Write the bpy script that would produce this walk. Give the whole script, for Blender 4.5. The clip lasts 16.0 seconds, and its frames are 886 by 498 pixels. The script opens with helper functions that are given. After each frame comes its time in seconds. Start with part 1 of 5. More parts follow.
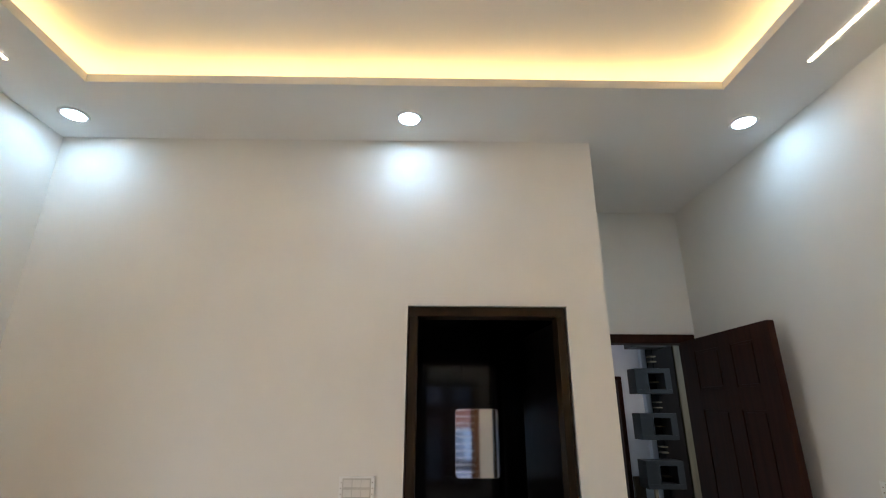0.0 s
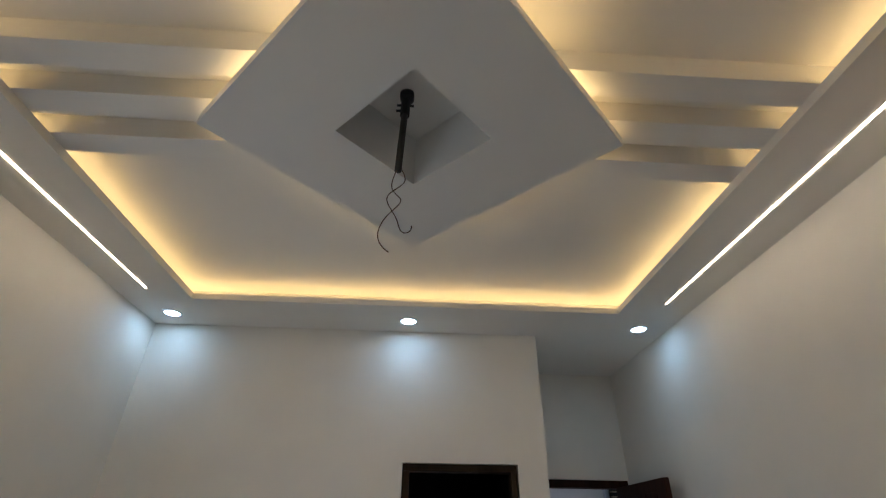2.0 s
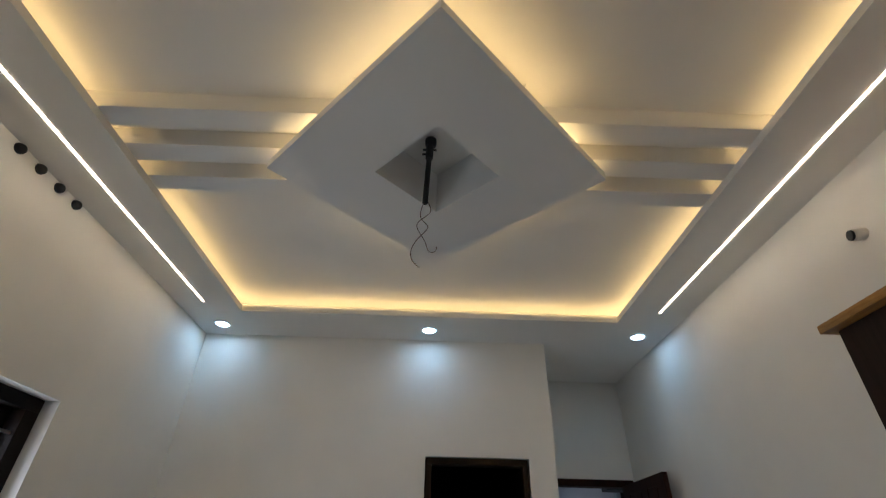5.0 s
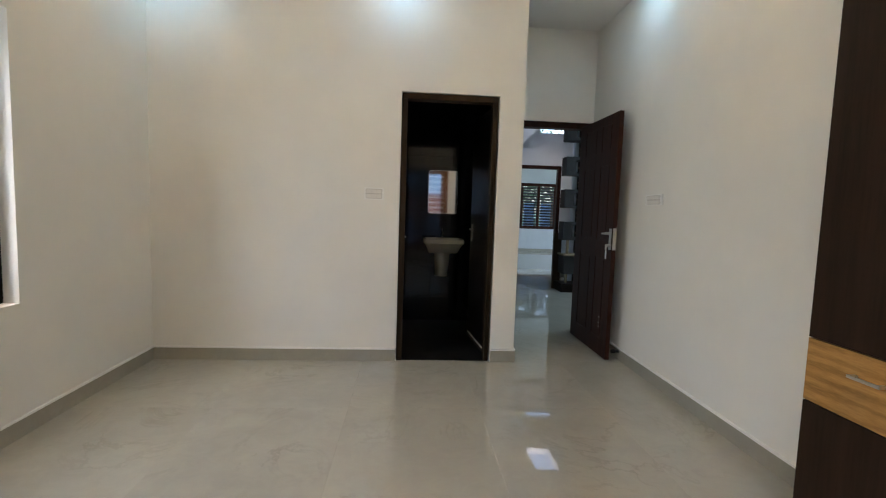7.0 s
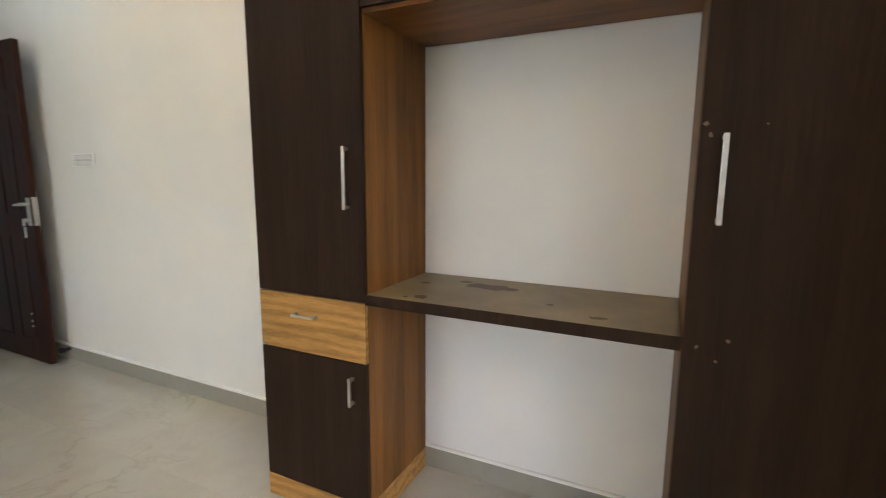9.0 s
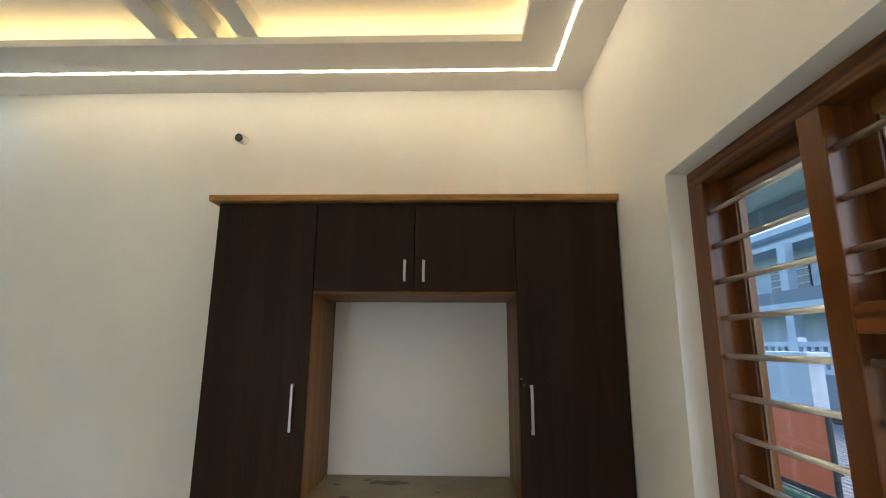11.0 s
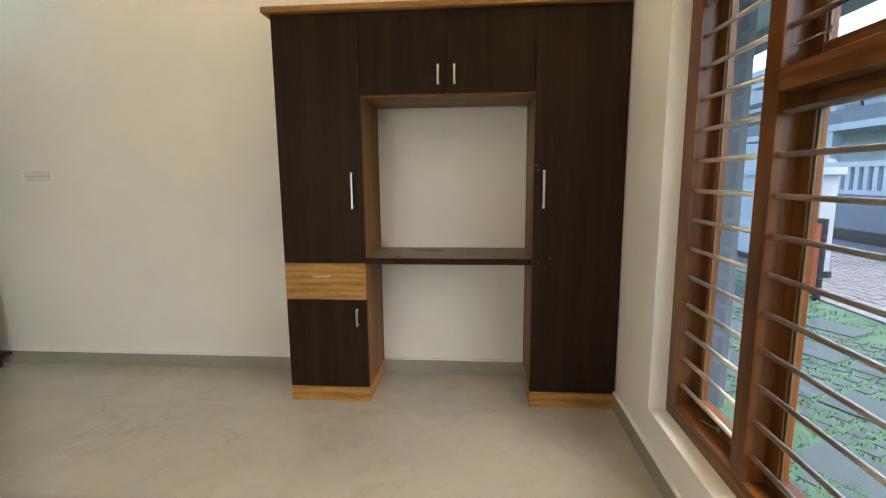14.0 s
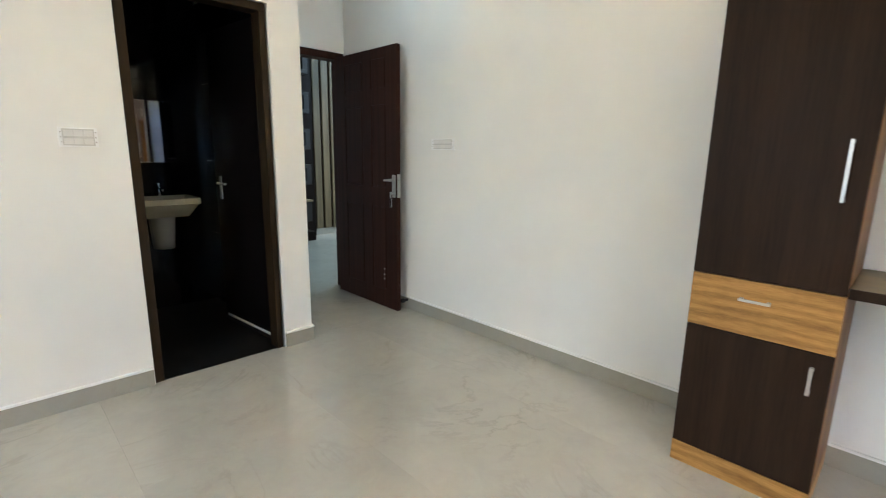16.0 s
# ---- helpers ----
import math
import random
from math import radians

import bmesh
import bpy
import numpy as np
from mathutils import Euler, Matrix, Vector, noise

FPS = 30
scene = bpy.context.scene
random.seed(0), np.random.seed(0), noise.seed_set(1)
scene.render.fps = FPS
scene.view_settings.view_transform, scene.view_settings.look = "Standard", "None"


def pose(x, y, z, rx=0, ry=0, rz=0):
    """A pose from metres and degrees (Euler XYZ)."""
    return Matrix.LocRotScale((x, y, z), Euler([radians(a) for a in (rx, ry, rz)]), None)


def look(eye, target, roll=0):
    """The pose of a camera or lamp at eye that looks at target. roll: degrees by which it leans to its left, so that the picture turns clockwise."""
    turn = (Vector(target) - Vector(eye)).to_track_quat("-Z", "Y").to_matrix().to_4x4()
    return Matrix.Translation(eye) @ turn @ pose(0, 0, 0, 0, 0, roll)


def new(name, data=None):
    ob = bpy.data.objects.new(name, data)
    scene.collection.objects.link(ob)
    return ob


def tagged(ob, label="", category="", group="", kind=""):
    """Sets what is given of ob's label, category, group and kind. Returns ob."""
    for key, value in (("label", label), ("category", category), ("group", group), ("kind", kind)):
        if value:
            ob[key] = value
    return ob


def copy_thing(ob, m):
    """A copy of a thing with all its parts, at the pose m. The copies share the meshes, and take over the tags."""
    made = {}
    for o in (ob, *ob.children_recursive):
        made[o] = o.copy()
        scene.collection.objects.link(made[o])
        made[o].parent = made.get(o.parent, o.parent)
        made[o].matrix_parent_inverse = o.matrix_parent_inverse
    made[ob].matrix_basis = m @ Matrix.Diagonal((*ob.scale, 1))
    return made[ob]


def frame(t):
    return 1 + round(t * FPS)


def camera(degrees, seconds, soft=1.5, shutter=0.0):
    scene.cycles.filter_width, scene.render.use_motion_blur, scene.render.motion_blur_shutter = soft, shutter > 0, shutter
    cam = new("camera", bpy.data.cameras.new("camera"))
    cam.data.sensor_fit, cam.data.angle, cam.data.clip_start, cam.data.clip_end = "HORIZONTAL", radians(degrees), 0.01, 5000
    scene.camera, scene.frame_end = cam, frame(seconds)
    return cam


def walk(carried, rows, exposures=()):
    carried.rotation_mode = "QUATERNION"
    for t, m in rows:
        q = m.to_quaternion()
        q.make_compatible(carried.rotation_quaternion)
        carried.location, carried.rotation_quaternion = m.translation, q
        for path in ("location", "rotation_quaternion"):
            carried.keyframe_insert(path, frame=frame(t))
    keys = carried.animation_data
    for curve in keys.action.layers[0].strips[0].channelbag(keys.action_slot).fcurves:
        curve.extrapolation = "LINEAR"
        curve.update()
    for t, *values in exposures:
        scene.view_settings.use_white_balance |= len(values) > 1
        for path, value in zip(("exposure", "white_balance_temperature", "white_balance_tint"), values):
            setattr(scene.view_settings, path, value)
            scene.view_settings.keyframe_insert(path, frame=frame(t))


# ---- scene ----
cam = camera(86.9, 16.0, soft=1.1, shutter=0.12)
PATH = [
    (0, (0.064, 0.151, 1.646), (0.09, 2.046, 2.286), 0.2),
    (0.5, (0.0, -0.119, 1.666), (0.061, 1.744, 2.389), -0.3),
    (1, (0.023, -0.408, 1.666), (0.094, 1.432, 2.447), -0.4),
    (1.5, (0.049, -0.69, 1.679), (0.121, 1.101, 2.566), 0.4),
    (2, (0.006, -0.974, 1.699), (0.09, 0.729, 2.745), 0.9),
    (2.5, (-0.026, -1.143, 1.705), (0.033, 0.463, 2.896), 1.1),
    (3, (-0.015, -1.246, 1.685), (0.014, 0.208, 3.058), 1.7),
    (3.2, (0.015, -1.299, 1.692), (0.03, 0.073, 3.147), 1.8),
    (5.3, (-0.031, -1.326, 1.409), (-0.007, 0.457, 2.313), 1.5),
    (5.5, (-0.03, -1.313, 1.369), (0.003, 0.55, 2.095), 1.3),
    (6, (-0.028, -1.297, 1.303), (0.012, 0.679, 1.608), 1.7),
    (6.3, (-0.056, -1.292, 1.274), (0.004, 0.705, 1.372), 2.0),
    (6.5, (-0.043, -1.304, 1.256), (0.022, 0.695, 1.239), 2.2),
    (7, (0.005, -1.315, 1.222), (0.154, 0.672, 1.051), 1.9),
    (7.5, (-0.009, -1.316, 1.224), (0.479, 0.612, 1.017), 1.8),
    (8, (0.059, -1.303, 1.237), (1.004, 0.443, 0.991), 2.2),
    (8.5, (0.129, -1.277, 1.238), (1.514, 0.139, 0.959), 1.3),
    (9, (0.13, -1.201, 1.24), (1.914, -0.349, 0.941), 0.3),
    (9.5, (0.018, -1.095, 1.249), (1.978, -0.867, 0.919), -0.1),
    (10, (-0.198, -1.047, 1.385), (1.798, -0.946, 1.295), 0.9),
    (10.2, (-0.307, -1.027, 1.445), (1.69, -0.95, 1.498), 0.8),
    (12.3, (-1.156, -0.967, 1.531), (0.776, -0.909, 2.047), 0.5),
    (12.5, (-1.158, -0.966, 1.53), (0.797, -0.898, 1.95), 0.8),
    (13, (-1.157, -0.947, 1.463), (0.833, -0.881, 1.647), 0.5),
    (13.3, (-1.165, -0.95, 1.422), (0.833, -0.867, 1.457), 0.1),
    (13.5, (-1.161, -0.958, 1.402), (0.835, -0.856, 1.339), -0.2),
    (14, (-1.187, -0.974, 1.303), (0.784, -0.814, 1.003), -0.5),
    (14.5, (-1.168, -0.989, 1.256), (0.746, -0.655, 0.783), 0.8),
    (15, (-1.036, -0.827, 1.234), (0.807, -0.193, 0.784), 1.9),
    (15.5, (-0.857, -0.63, 1.261), (0.819, 0.378, 0.844), 1.1),
    (16, (-0.614, -0.448, 1.274), (0.759, 0.95, 0.873), 0.9),
]
EXPOSURES = [(0, 2.16, 6270, 18), (0.5, 1.72, 6220, 18), (1.5, 1.43, 6200, 17), (2.5, 1.23, 5730, 17), (3.2, 1.24, 5730, 17), (5.5, 1.3, 5850, 15), (6.0, 1.75, 6080, 14), (6.5, 2.06, 6230, 14), (7.0, 2.26, 6180, 14), (8.0, 2.67, 5950, 13), (8.5, 2.87, 6180, 13), (9.0, 2.9, 6180, 13),
             (9.5, 3.02, 5800, 12), (10.0, 3.36, 5700, 8), (10.4, 2.93, 5750, 8), (11.0, 2.18, 6050, 8), (11.6, 1.78, 6400, 9), (12.3, 1.86, 6870, 10), (12.5, 1.93, 6920, 10), (13.0, 2.18, 6920, 10), (13.5, 2.41, 6850, 10), (14.5, 2.67, 6870, 11), (15.2, 2.81, 6320, 11), (16.0, 3.03, 5880, 10)]
walk(cam, [(t, look(eye, target, roll)) for t, eye, target, roll in PATH], EXPOSURES)

# ---- world and light ----
world = bpy.data.worlds.new("world")
scene.world = world
world.use_nodes = True
wn = world.node_tree
sky = wn.nodes.new("ShaderNodeTexSky")
sky.sky_type = "NISHITA"
sky.sun_disc = False
sky.sun_elevation, sky.sun_rotation = radians(48), radians(200)
sky.air_density, sky.dust_density = 1.0, 3.0
wn.nodes["Background"].inputs["Strength"].default_value = 0.15
wn.links.new(sky.outputs["Color"], wn.nodes["Background"].inputs["Color"])
sun = new("sun", bpy.data.lights.new("sun", "SUN"))
sun.data.energy, sun.data.angle, sun.data.color = 0.7, radians(40), (1.0, 0.97, 0.92)
sun.matrix_world = look((6, -20, 25), (0, 0, 0))

# daylight in the side window's opening, an added unseen far-room window and hall skylight
DAYLIGHT = [
    (look((-2.14, 0.52, 1.39), (1.0, 0.52, 1.1)), 1.1, 1.3, 4.8, (0.86, 0.94, 1.0)),
    (look((6.62, 10.1, 1.4), (2.0, 9.0, 1.2)), 3.2, 1.5, 12.0, (0.78, 0.96, 1.0)),
    (look((4.3, 4.7, 3.06), (3.4, 4.5, 0.0)), 1.3, 1.5, 6.8, (0.68, 0.95, 1.0)),
]
for m, w_, h_, watts, tint in DAYLIGHT:
    dlamp = new("daylight_fill", bpy.data.lights.new("daylight_fill", "AREA"))
    dlamp.data.shape, dlamp.data.size, dlamp.data.size_y = "RECTANGLE", w_, h_
    dlamp.data.energy, dlamp.data.color = watts, tint
    dlamp.matrix_world = m

COVE_POWER, LINE_POWER, DOWN_POWER = 2.75, 7.0, 18.0


# ---- materials ----
def material(name):
    m = bpy.data.materials.new(name)
    m.use_nodes = True
    return m, m.node_tree, m.node_tree.nodes["Principled BSDF"]


def coords(nt, scale=(1, 1, 1), rot=(0, 0, 0)):
    tc = nt.nodes.new("ShaderNodeTexCoord")
    mp = nt.nodes.new("ShaderNodeMapping")
    mp.inputs["Scale"].default_value = scale
    mp.inputs["Rotation"].default_value = rot
    nt.links.new(tc.outputs["Object"], mp.inputs["Vector"])
    return mp.outputs["Vector"]


def noise_tex(nt, vec, scale, detail=3.0, rough=0.5, distortion=0.0):
    n = nt.nodes.new("ShaderNodeTexNoise")
    n.inputs["Scale"].default_value = scale
    n.inputs["Detail"].default_value = detail
    n.inputs["Roughness"].default_value = rough
    n.inputs["Distortion"].default_value = distortion
    nt.links.new(vec, n.inputs["Vector"])
    return n.outputs["Fac"]


def ramp(nt, fac, stops):
    r = nt.nodes.new("ShaderNodeValToRGB")
    els = r.color_ramp.elements
    while len(els) < len(stops):
        els.new(0.5)
    for e, (p, c) in zip(els, stops):
        e.position, e.color = p, (*c, 1)
    nt.links.new(fac, r.inputs["Fac"])
    return r.outputs["Color"]


def mixed(nt, fac, a, b, mode="MIX"):
    x = nt.nodes.new("ShaderNodeMix")
    x.data_type, x.blend_type = "RGBA", mode
    if isinstance(fac, float):
        x.inputs[0].default_value = fac
    else:
        nt.links.new(fac, x.inputs[0])
    for sock, v in ((x.inputs[6], a), (x.inputs[7], b)):
        if isinstance(v, tuple):
            sock.default_value = (*v, 1)
        else:
            nt.links.new(v, sock)
    return x.outputs[2]


def bump(nt, bs, height, strength, dist):
    b = nt.nodes.new("ShaderNodeBump")
    b.inputs["Strength"].default_value = strength
    b.inputs["Distance"].default_value = dist
    nt.links.new(height, b.inputs["Height"])
    nt.links.new(b.outputs["Normal"], bs.inputs["Normal"])


def spread(nt, fac, lo, hi):
    r = nt.nodes.new("ShaderNodeMapRange")
    r.inputs["To Min"].default_value, r.inputs["To Max"].default_value = lo, hi
    nt.links.new(fac, r.inputs["Value"])
    return r.outputs["Result"]


def rgb(c, k):
    return tuple(min(1, v * k) for v in c)


def paint(name, base, rough=0.6, vary=0.05, grain=260, relief=0.12):
    m, nt, bs = material(name)
    v = coords(nt)
    big = noise_tex(nt, v, 1.3, 4, 0.6)
    col = ramp(nt, big, [(0.3, rgb(base, 1 - vary)), (0.7, rgb(base, 1 + vary * 0.5))])
    nt.links.new(col, bs.inputs["Base Color"])
    nt.links.new(spread(nt, noise_tex(nt, v, 6, 3), rough - 0.06, rough + 0.08), bs.inputs["Roughness"])
    bump(nt, bs, noise_tex(nt, v, grain, 4, 0.6), relief, 0.0015)
    return m


def wood(name, base, dark, axis="Z", rough=0.35, size=1.0, relief=0.1, rings=0.5, coat=0.0, spec=0.5):
    """Grain that runs along one axis."""
    m, nt, bs = material(name)
    k = {"X": (0.12, 1, 1), "Y": (1, 0.12, 1), "Z": (1, 1, 0.06)}[axis]
    v = coords(nt, tuple(c * size for c in k))
    fine = noise_tex(nt, v, 140, 6, 0.65)
    wide = noise_tex(nt, v, 9, 4, 0.55, 1.2)
    w = nt.nodes.new("ShaderNodeTexWave")
    w.bands_direction = {"X": "Z", "Y": "Z", "Z": "Y"}[axis]
    w.inputs["Scale"].default_value = 6.5
    w.inputs["Distortion"].default_value = 9.0
    w.inputs["Detail"].default_value = 3.0
    w.inputs["Detail Scale"].default_value = 1.6
    nt.links.new(v, w.inputs["Vector"])
    a = ramp(nt, fine, [(0.3, dark), (0.62, base)])
    b = ramp(nt, w.outputs["Fac"], [(0.15, dark), (0.55, base), (0.9, rgb(base, 1.25))])
    c = mixed(nt, rings, a, b)
    c = mixed(nt, 0.42, c, ramp(nt, wide, [(0.32, rgb(base, 0.45)), (0.68, rgb(base, 1.25))]))
    nt.links.new(c, bs.inputs["Base Color"])
    nt.links.new(spread(nt, fine, rough - 0.05, rough + 0.12), bs.inputs["Roughness"])
    bs.inputs["Coat Weight"].default_value = coat
    bs.inputs["Specular IOR Level"].default_value = spec
    bs.inputs["Coat Roughness"].default_value = 0.15
    bump(nt, bs, fine, relief, 0.001)
    return m


def plain(name, base, rough=0.4, metal=0.0, vary=0.08, scale=30, relief=0.05):
    m, nt, bs = material(name)
    v = coords(nt)
    n = noise_tex(nt, v, scale, 4, 0.6)
    nt.links.new(ramp(nt, n, [(0.3, rgb(base, 1 - vary)), (0.7, rgb(base, 1 + vary))]), bs.inputs["Base Color"])
    nt.links.new(spread(nt, n, max(0.02, rough - 0.05), rough + 0.07), bs.inputs["Roughness"])
    bs.inputs["Metallic"].default_value = metal
    if relief:
        bump(nt, bs, noise_tex(nt, v, scale * 6, 3), relief, 0.001)
    return m


def glow(name, color, strength):
    m, nt, bs = material(name)
    bs.inputs["Base Color"].default_value = (0.8, 0.8, 0.8, 1)
    bs.inputs["Emission Color"].default_value = (*color, 1)
    bs.inputs["Emission Strength"].default_value = strength
    return m


def polished_tile(name, base, vein, rough=0.06):
    m, nt, bs = material(name)
    v = coords(nt)
    oi = nt.nodes.new("ShaderNodeObjectInfo")
    off = nt.nodes.new("ShaderNodeVectorMath")
    off.operation = "MULTIPLY_ADD"
    nt.links.new(oi.outputs["Random"], off.inputs[0])
    off.inputs[1].default_value = (17.0, 31.0, 5.0)
    nt.links.new(v, off.inputs[2])
    v = off.outputs["Vector"]
    cloud = noise_tex(nt, v, 1.6, 6, 0.6, 0.6)
    thin = noise_tex(nt, v, 1.1, 8, 0.62, 1.5)
    c = ramp(nt, cloud, [(0.3, rgb(base, 0.90)), (0.55, base), (0.75, rgb(base, 1.06))])
    c = mixed(nt, 0.13, c, ramp(nt, noise_tex(nt, v, 7.5, 7, 0.7, 0.9), [(0.38, rgb(base, 0.70)), (0.62, rgb(base, 1.12))]))
    line = ramp(nt, thin, [(0.478, (0, 0, 0)), (0.498, (1, 1, 1)), (0.518, (0, 0, 0))])
    patch = ramp(nt, noise_tex(nt, v, 2.3, 3), [(0.44, (0, 0, 0)), (0.70, (0.30, 0.30, 0.30))])
    c = mixed(nt, mixed(nt, 1.0, line, patch, "MULTIPLY"), c, vein)
    nt.links.new(c, bs.inputs["Base Color"])
    nt.links.new(spread(nt, noise_tex(nt, v, 5, 4), rough - 0.012, rough + 0.02), bs.inputs["Roughness"])
    bs.inputs["Specular IOR Level"].default_value = 0.5
    bs.inputs["IOR"].default_value = 1.80
    return m


M_WALL = paint("wall_paint", (0.845, 0.82, 0.765), 0.62)
M_CEIL = paint("ceiling_paint", (0.845, 0.825, 0.79), 0.7, 0.03)
M_FLOOR = polished_tile("floor_tile_polished", (0.446, 0.419, 0.352), (0.20, 0.175, 0.135), 0.026)
M_SKIRT = polished_tile("skirting_tile", (0.365, 0.342, 0.280), (0.23, 0.18, 0.15), 0.2)
M_GROUT = plain("grout", (0.42, 0.39, 0.34), 0.6)
M_WENGE = wood("dark_laminate", (0.032, 0.0175, 0.0102), (0.0165, 0.0090, 0.0055), "Z", 0.42, 0.7, 0.08, 0.14, 0.0, 0.09)
# niche sides: the drawer's teak with the niche's shade in its colour
M_TEAKV = wood("teak_laminate_shaded_side", (0.225, 0.098, 0.0235), (0.060, 0.022, 0.005), "Z", 0.42, 0.8, 0.06, 0.42, 0.0, 0.16)
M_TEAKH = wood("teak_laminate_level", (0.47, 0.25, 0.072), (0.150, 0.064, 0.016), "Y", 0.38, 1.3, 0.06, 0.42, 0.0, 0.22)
# the same teak again, darkened as the shaded underside
M_TEAKU = wood("teak_laminate_shaded_underside", (0.22, 0.088, 0.019), (0.075, 0.027, 0.006), "Y", 0.40, 0.9, 0.06, 0.4, 0.0, 0.25)
M_DESK = plain("worn_desk_laminate", (0.185, 0.142, 0.074), 0.42, 0.0, 0.34, 6)
M_SCUFF = plain("dried_glue_smear", (0.14, 0.105, 0.070), 0.6, 0.0, 0.4, 80)
M_CAP = plain("brown_screw_cap", (0.23, 0.15, 0.09), 0.5)
M_GLUE = plain("glue_stain", (0.078, 0.046, 0.020), 0.55, 0.0, 0.45, 60)
M_WINV = wood("varnished_wood_upright", (0.160, 0.052, 0.010), (0.036, 0.010, 0.0025), "Z", 0.30, 1.0, 0.08, 0.5, 0.2, 0.3)
M_WINH = wood("varnished_wood_level", (0.190, 0.064, 0.012), (0.024, 0.007, 0.002), "X", 0.30, 1.3, 0.08, 0.85, 0.2, 0.3)
M_DOOR = wood("dark_stained_door", (0.038, 0.0128, 0.0075), (0.017, 0.006, 0.0040), "Z", 0.50, 1.0, 0.1, 0.35, 0.0, 0.12)
# hall shelf's own near-black; on the side window, backlight put into the colour
M_DARKBACKLIT = wood("dark_and_backlit_wood", (0.011, 0.0062, 0.0042), (0.006, 0.0035, 0.0026), "Z", 0.45, 1.0, 0.1, 0.3, 0.0, 0.1)
M_JAMB = wood("brown_stained_frame", (0.038, 0.022, 0.010), (0.015, 0.009, 0.0045), "Z", 0.42, 1.0, 0.1, 0.4, 0.0, 0.15)
M_STEEL = plain("brushed_steel", (0.55, 0.53, 0.49), 0.34, 1.0, 0.1, 60, 0.02)
M_BAR = plain("polished_bar_steel", (0.86, 0.84, 0.80), 0.33, 1.0, 0.06, 40, 0.02)
M_CHROME = plain("chrome", (0.75, 0.74, 0.72), 0.1, 1.0, 0.04, 20, 0)
M_BRASS = plain("brass", (0.50, 0.33, 0.14), 0.38, 1.0)
M_BLACKTILE = plain("black_gloss_tile", (0.007, 0.007, 0.008), 0.09, 0.0, 0.3, 3, 0)
M_BLACKTILE.node_tree.nodes["Principled BSDF"].inputs["Specular IOR Level"].default_value = 0.42
M_BLACKFLOOR = plain("dark_bath_floor", (0.012, 0.011, 0.010), 0.4, 0.0, 0.2, 6)
M_BLACKFLOOR.node_tree.nodes["Principled BSDF"].inputs["Specular IOR Level"].default_value = 0.2
M_BATHLEAF = wood("black_lacquered_leaf", (0.0075, 0.0055, 0.0050), (0.004, 0.003, 0.003), "Z", 0.28, 1.0, 0.05, 0.3, 0.0, 0.3)
M_PORCELAIN = plain("porcelain", (0.60, 0.53, 0.41), 0.12, 0.0, 0.03, 4, 0)
M_MIRROR = plain("mirror_silver", (0.9, 0.9, 0.9), 0.005, 1.0, 0.0, 3, 0)
M_PLASTIC = plain("white_switch_plastic", (0.90, 0.89, 0.86), 0.35, 0.0, 0.03, 20, 0.02)
M_GAP = plain("grey_plate_gap", (0.62, 0.59, 0.54), 0.6)
M_PLASTICD = plain("grey_switch_rocker", (0.78, 0.75, 0.70), 0.4, 0.0, 0.04, 20, 0.02)
M_PVC = plain("pvc", (0.70, 0.67, 0.60), 0.4)
M_BLACK = plain("black_rubber", (0.008, 0.008, 0.008), 0.55)
M_WIRE = plain("copper_wire", (0.10, 0.05, 0.03), 0.4, 0.4)
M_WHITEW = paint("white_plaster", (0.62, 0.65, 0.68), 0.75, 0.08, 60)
# outdoor white plaster, lower brightness and bluish light put into its colour
M_WHITEO = paint("toned_down_white_plaster", (0.42, 0.49, 0.55), 0.8, 0.12, 40)
M_GREYW = paint("grey_plaster", (0.17, 0.20, 0.24), 0.75, 0.08, 60)
M_CONCRETE = plain("concrete", (0.14, 0.15, 0.16), 0.85, 0.0, 0.2, 5, 0.3)
M_PAVER = plain("paver_concrete", (0.037, 0.064, 0.076), 0.85, 0.0, 0.22, 9, 0.3)
M_COBBLE = plain("pale_cobble", (0.14, 0.15, 0.165), 0.8, 0.0, 0.2, 9, 0.3)
M_SOIL = plain("soil", (0.045, 0.105, 0.064), 0.95, 0.0, 0.4, 3, 0.5)
M_GRASS = plain("grass_blade", (0.041, 0.122, 0.078), 0.7, 0.0, 0.35, 11, 0)
# porch pillar's plaster with its bluish shade mixed into the colour
M_PILLAR = paint("shaded_pillar_plaster", (0.075, 0.10, 0.135), 0.75, 0.08, 60)
M_GATE = plain("orange_gate_sheet", (0.55, 0.11, 0.04), 0.45)
M_DARKM = plain("dark_metal", (0.03, 0.03, 0.035), 0.45, 0.3)
M_FLUTE = wood("pale_fluted_wood", (0.27, 0.205, 0.115), (0.17, 0.12, 0.065), "Z", 0.5)
M_SLATS = wood("olive_brown_slat_wood", (0.128, 0.094, 0.044), (0.070, 0.048, 0.023), "Z", 0.5)
M_LEAF = plain("leaf", (0.026, 0.062, 0.032), 0.6, 0.0, 0.4, 2, 0)
M_BARK = plain("bark", (0.10, 0.075, 0.05), 0.9, 0.0, 0.3, 14, 0.5)
M_SLATE = plain("slate_grey_laminate", (0.016, 0.0128, 0.0105), 0.5, 0.0, 0.12, 12)
M_BLUEGLASS = plain("dark_blue_glass", (0.05, 0.07, 0.10), 0.08, 0.0, 0.1, 2, 0)
M_BRICK = plain("brown_cladding", (0.28, 0.10, 0.06), 0.7, 0.0, 0.2, 6, 0.2)
M_COVE = glow("warm_led_tape", (1.0, 0.685, 0.265), COVE_POWER)
M_LINE = glow("warm_white_led_profile", (1.0, 0.80, 0.51), LINE_POWER)
M_DOWN = glow("cool_white_diffuser", (0.50, 0.80, 1.0), DOWN_POWER)


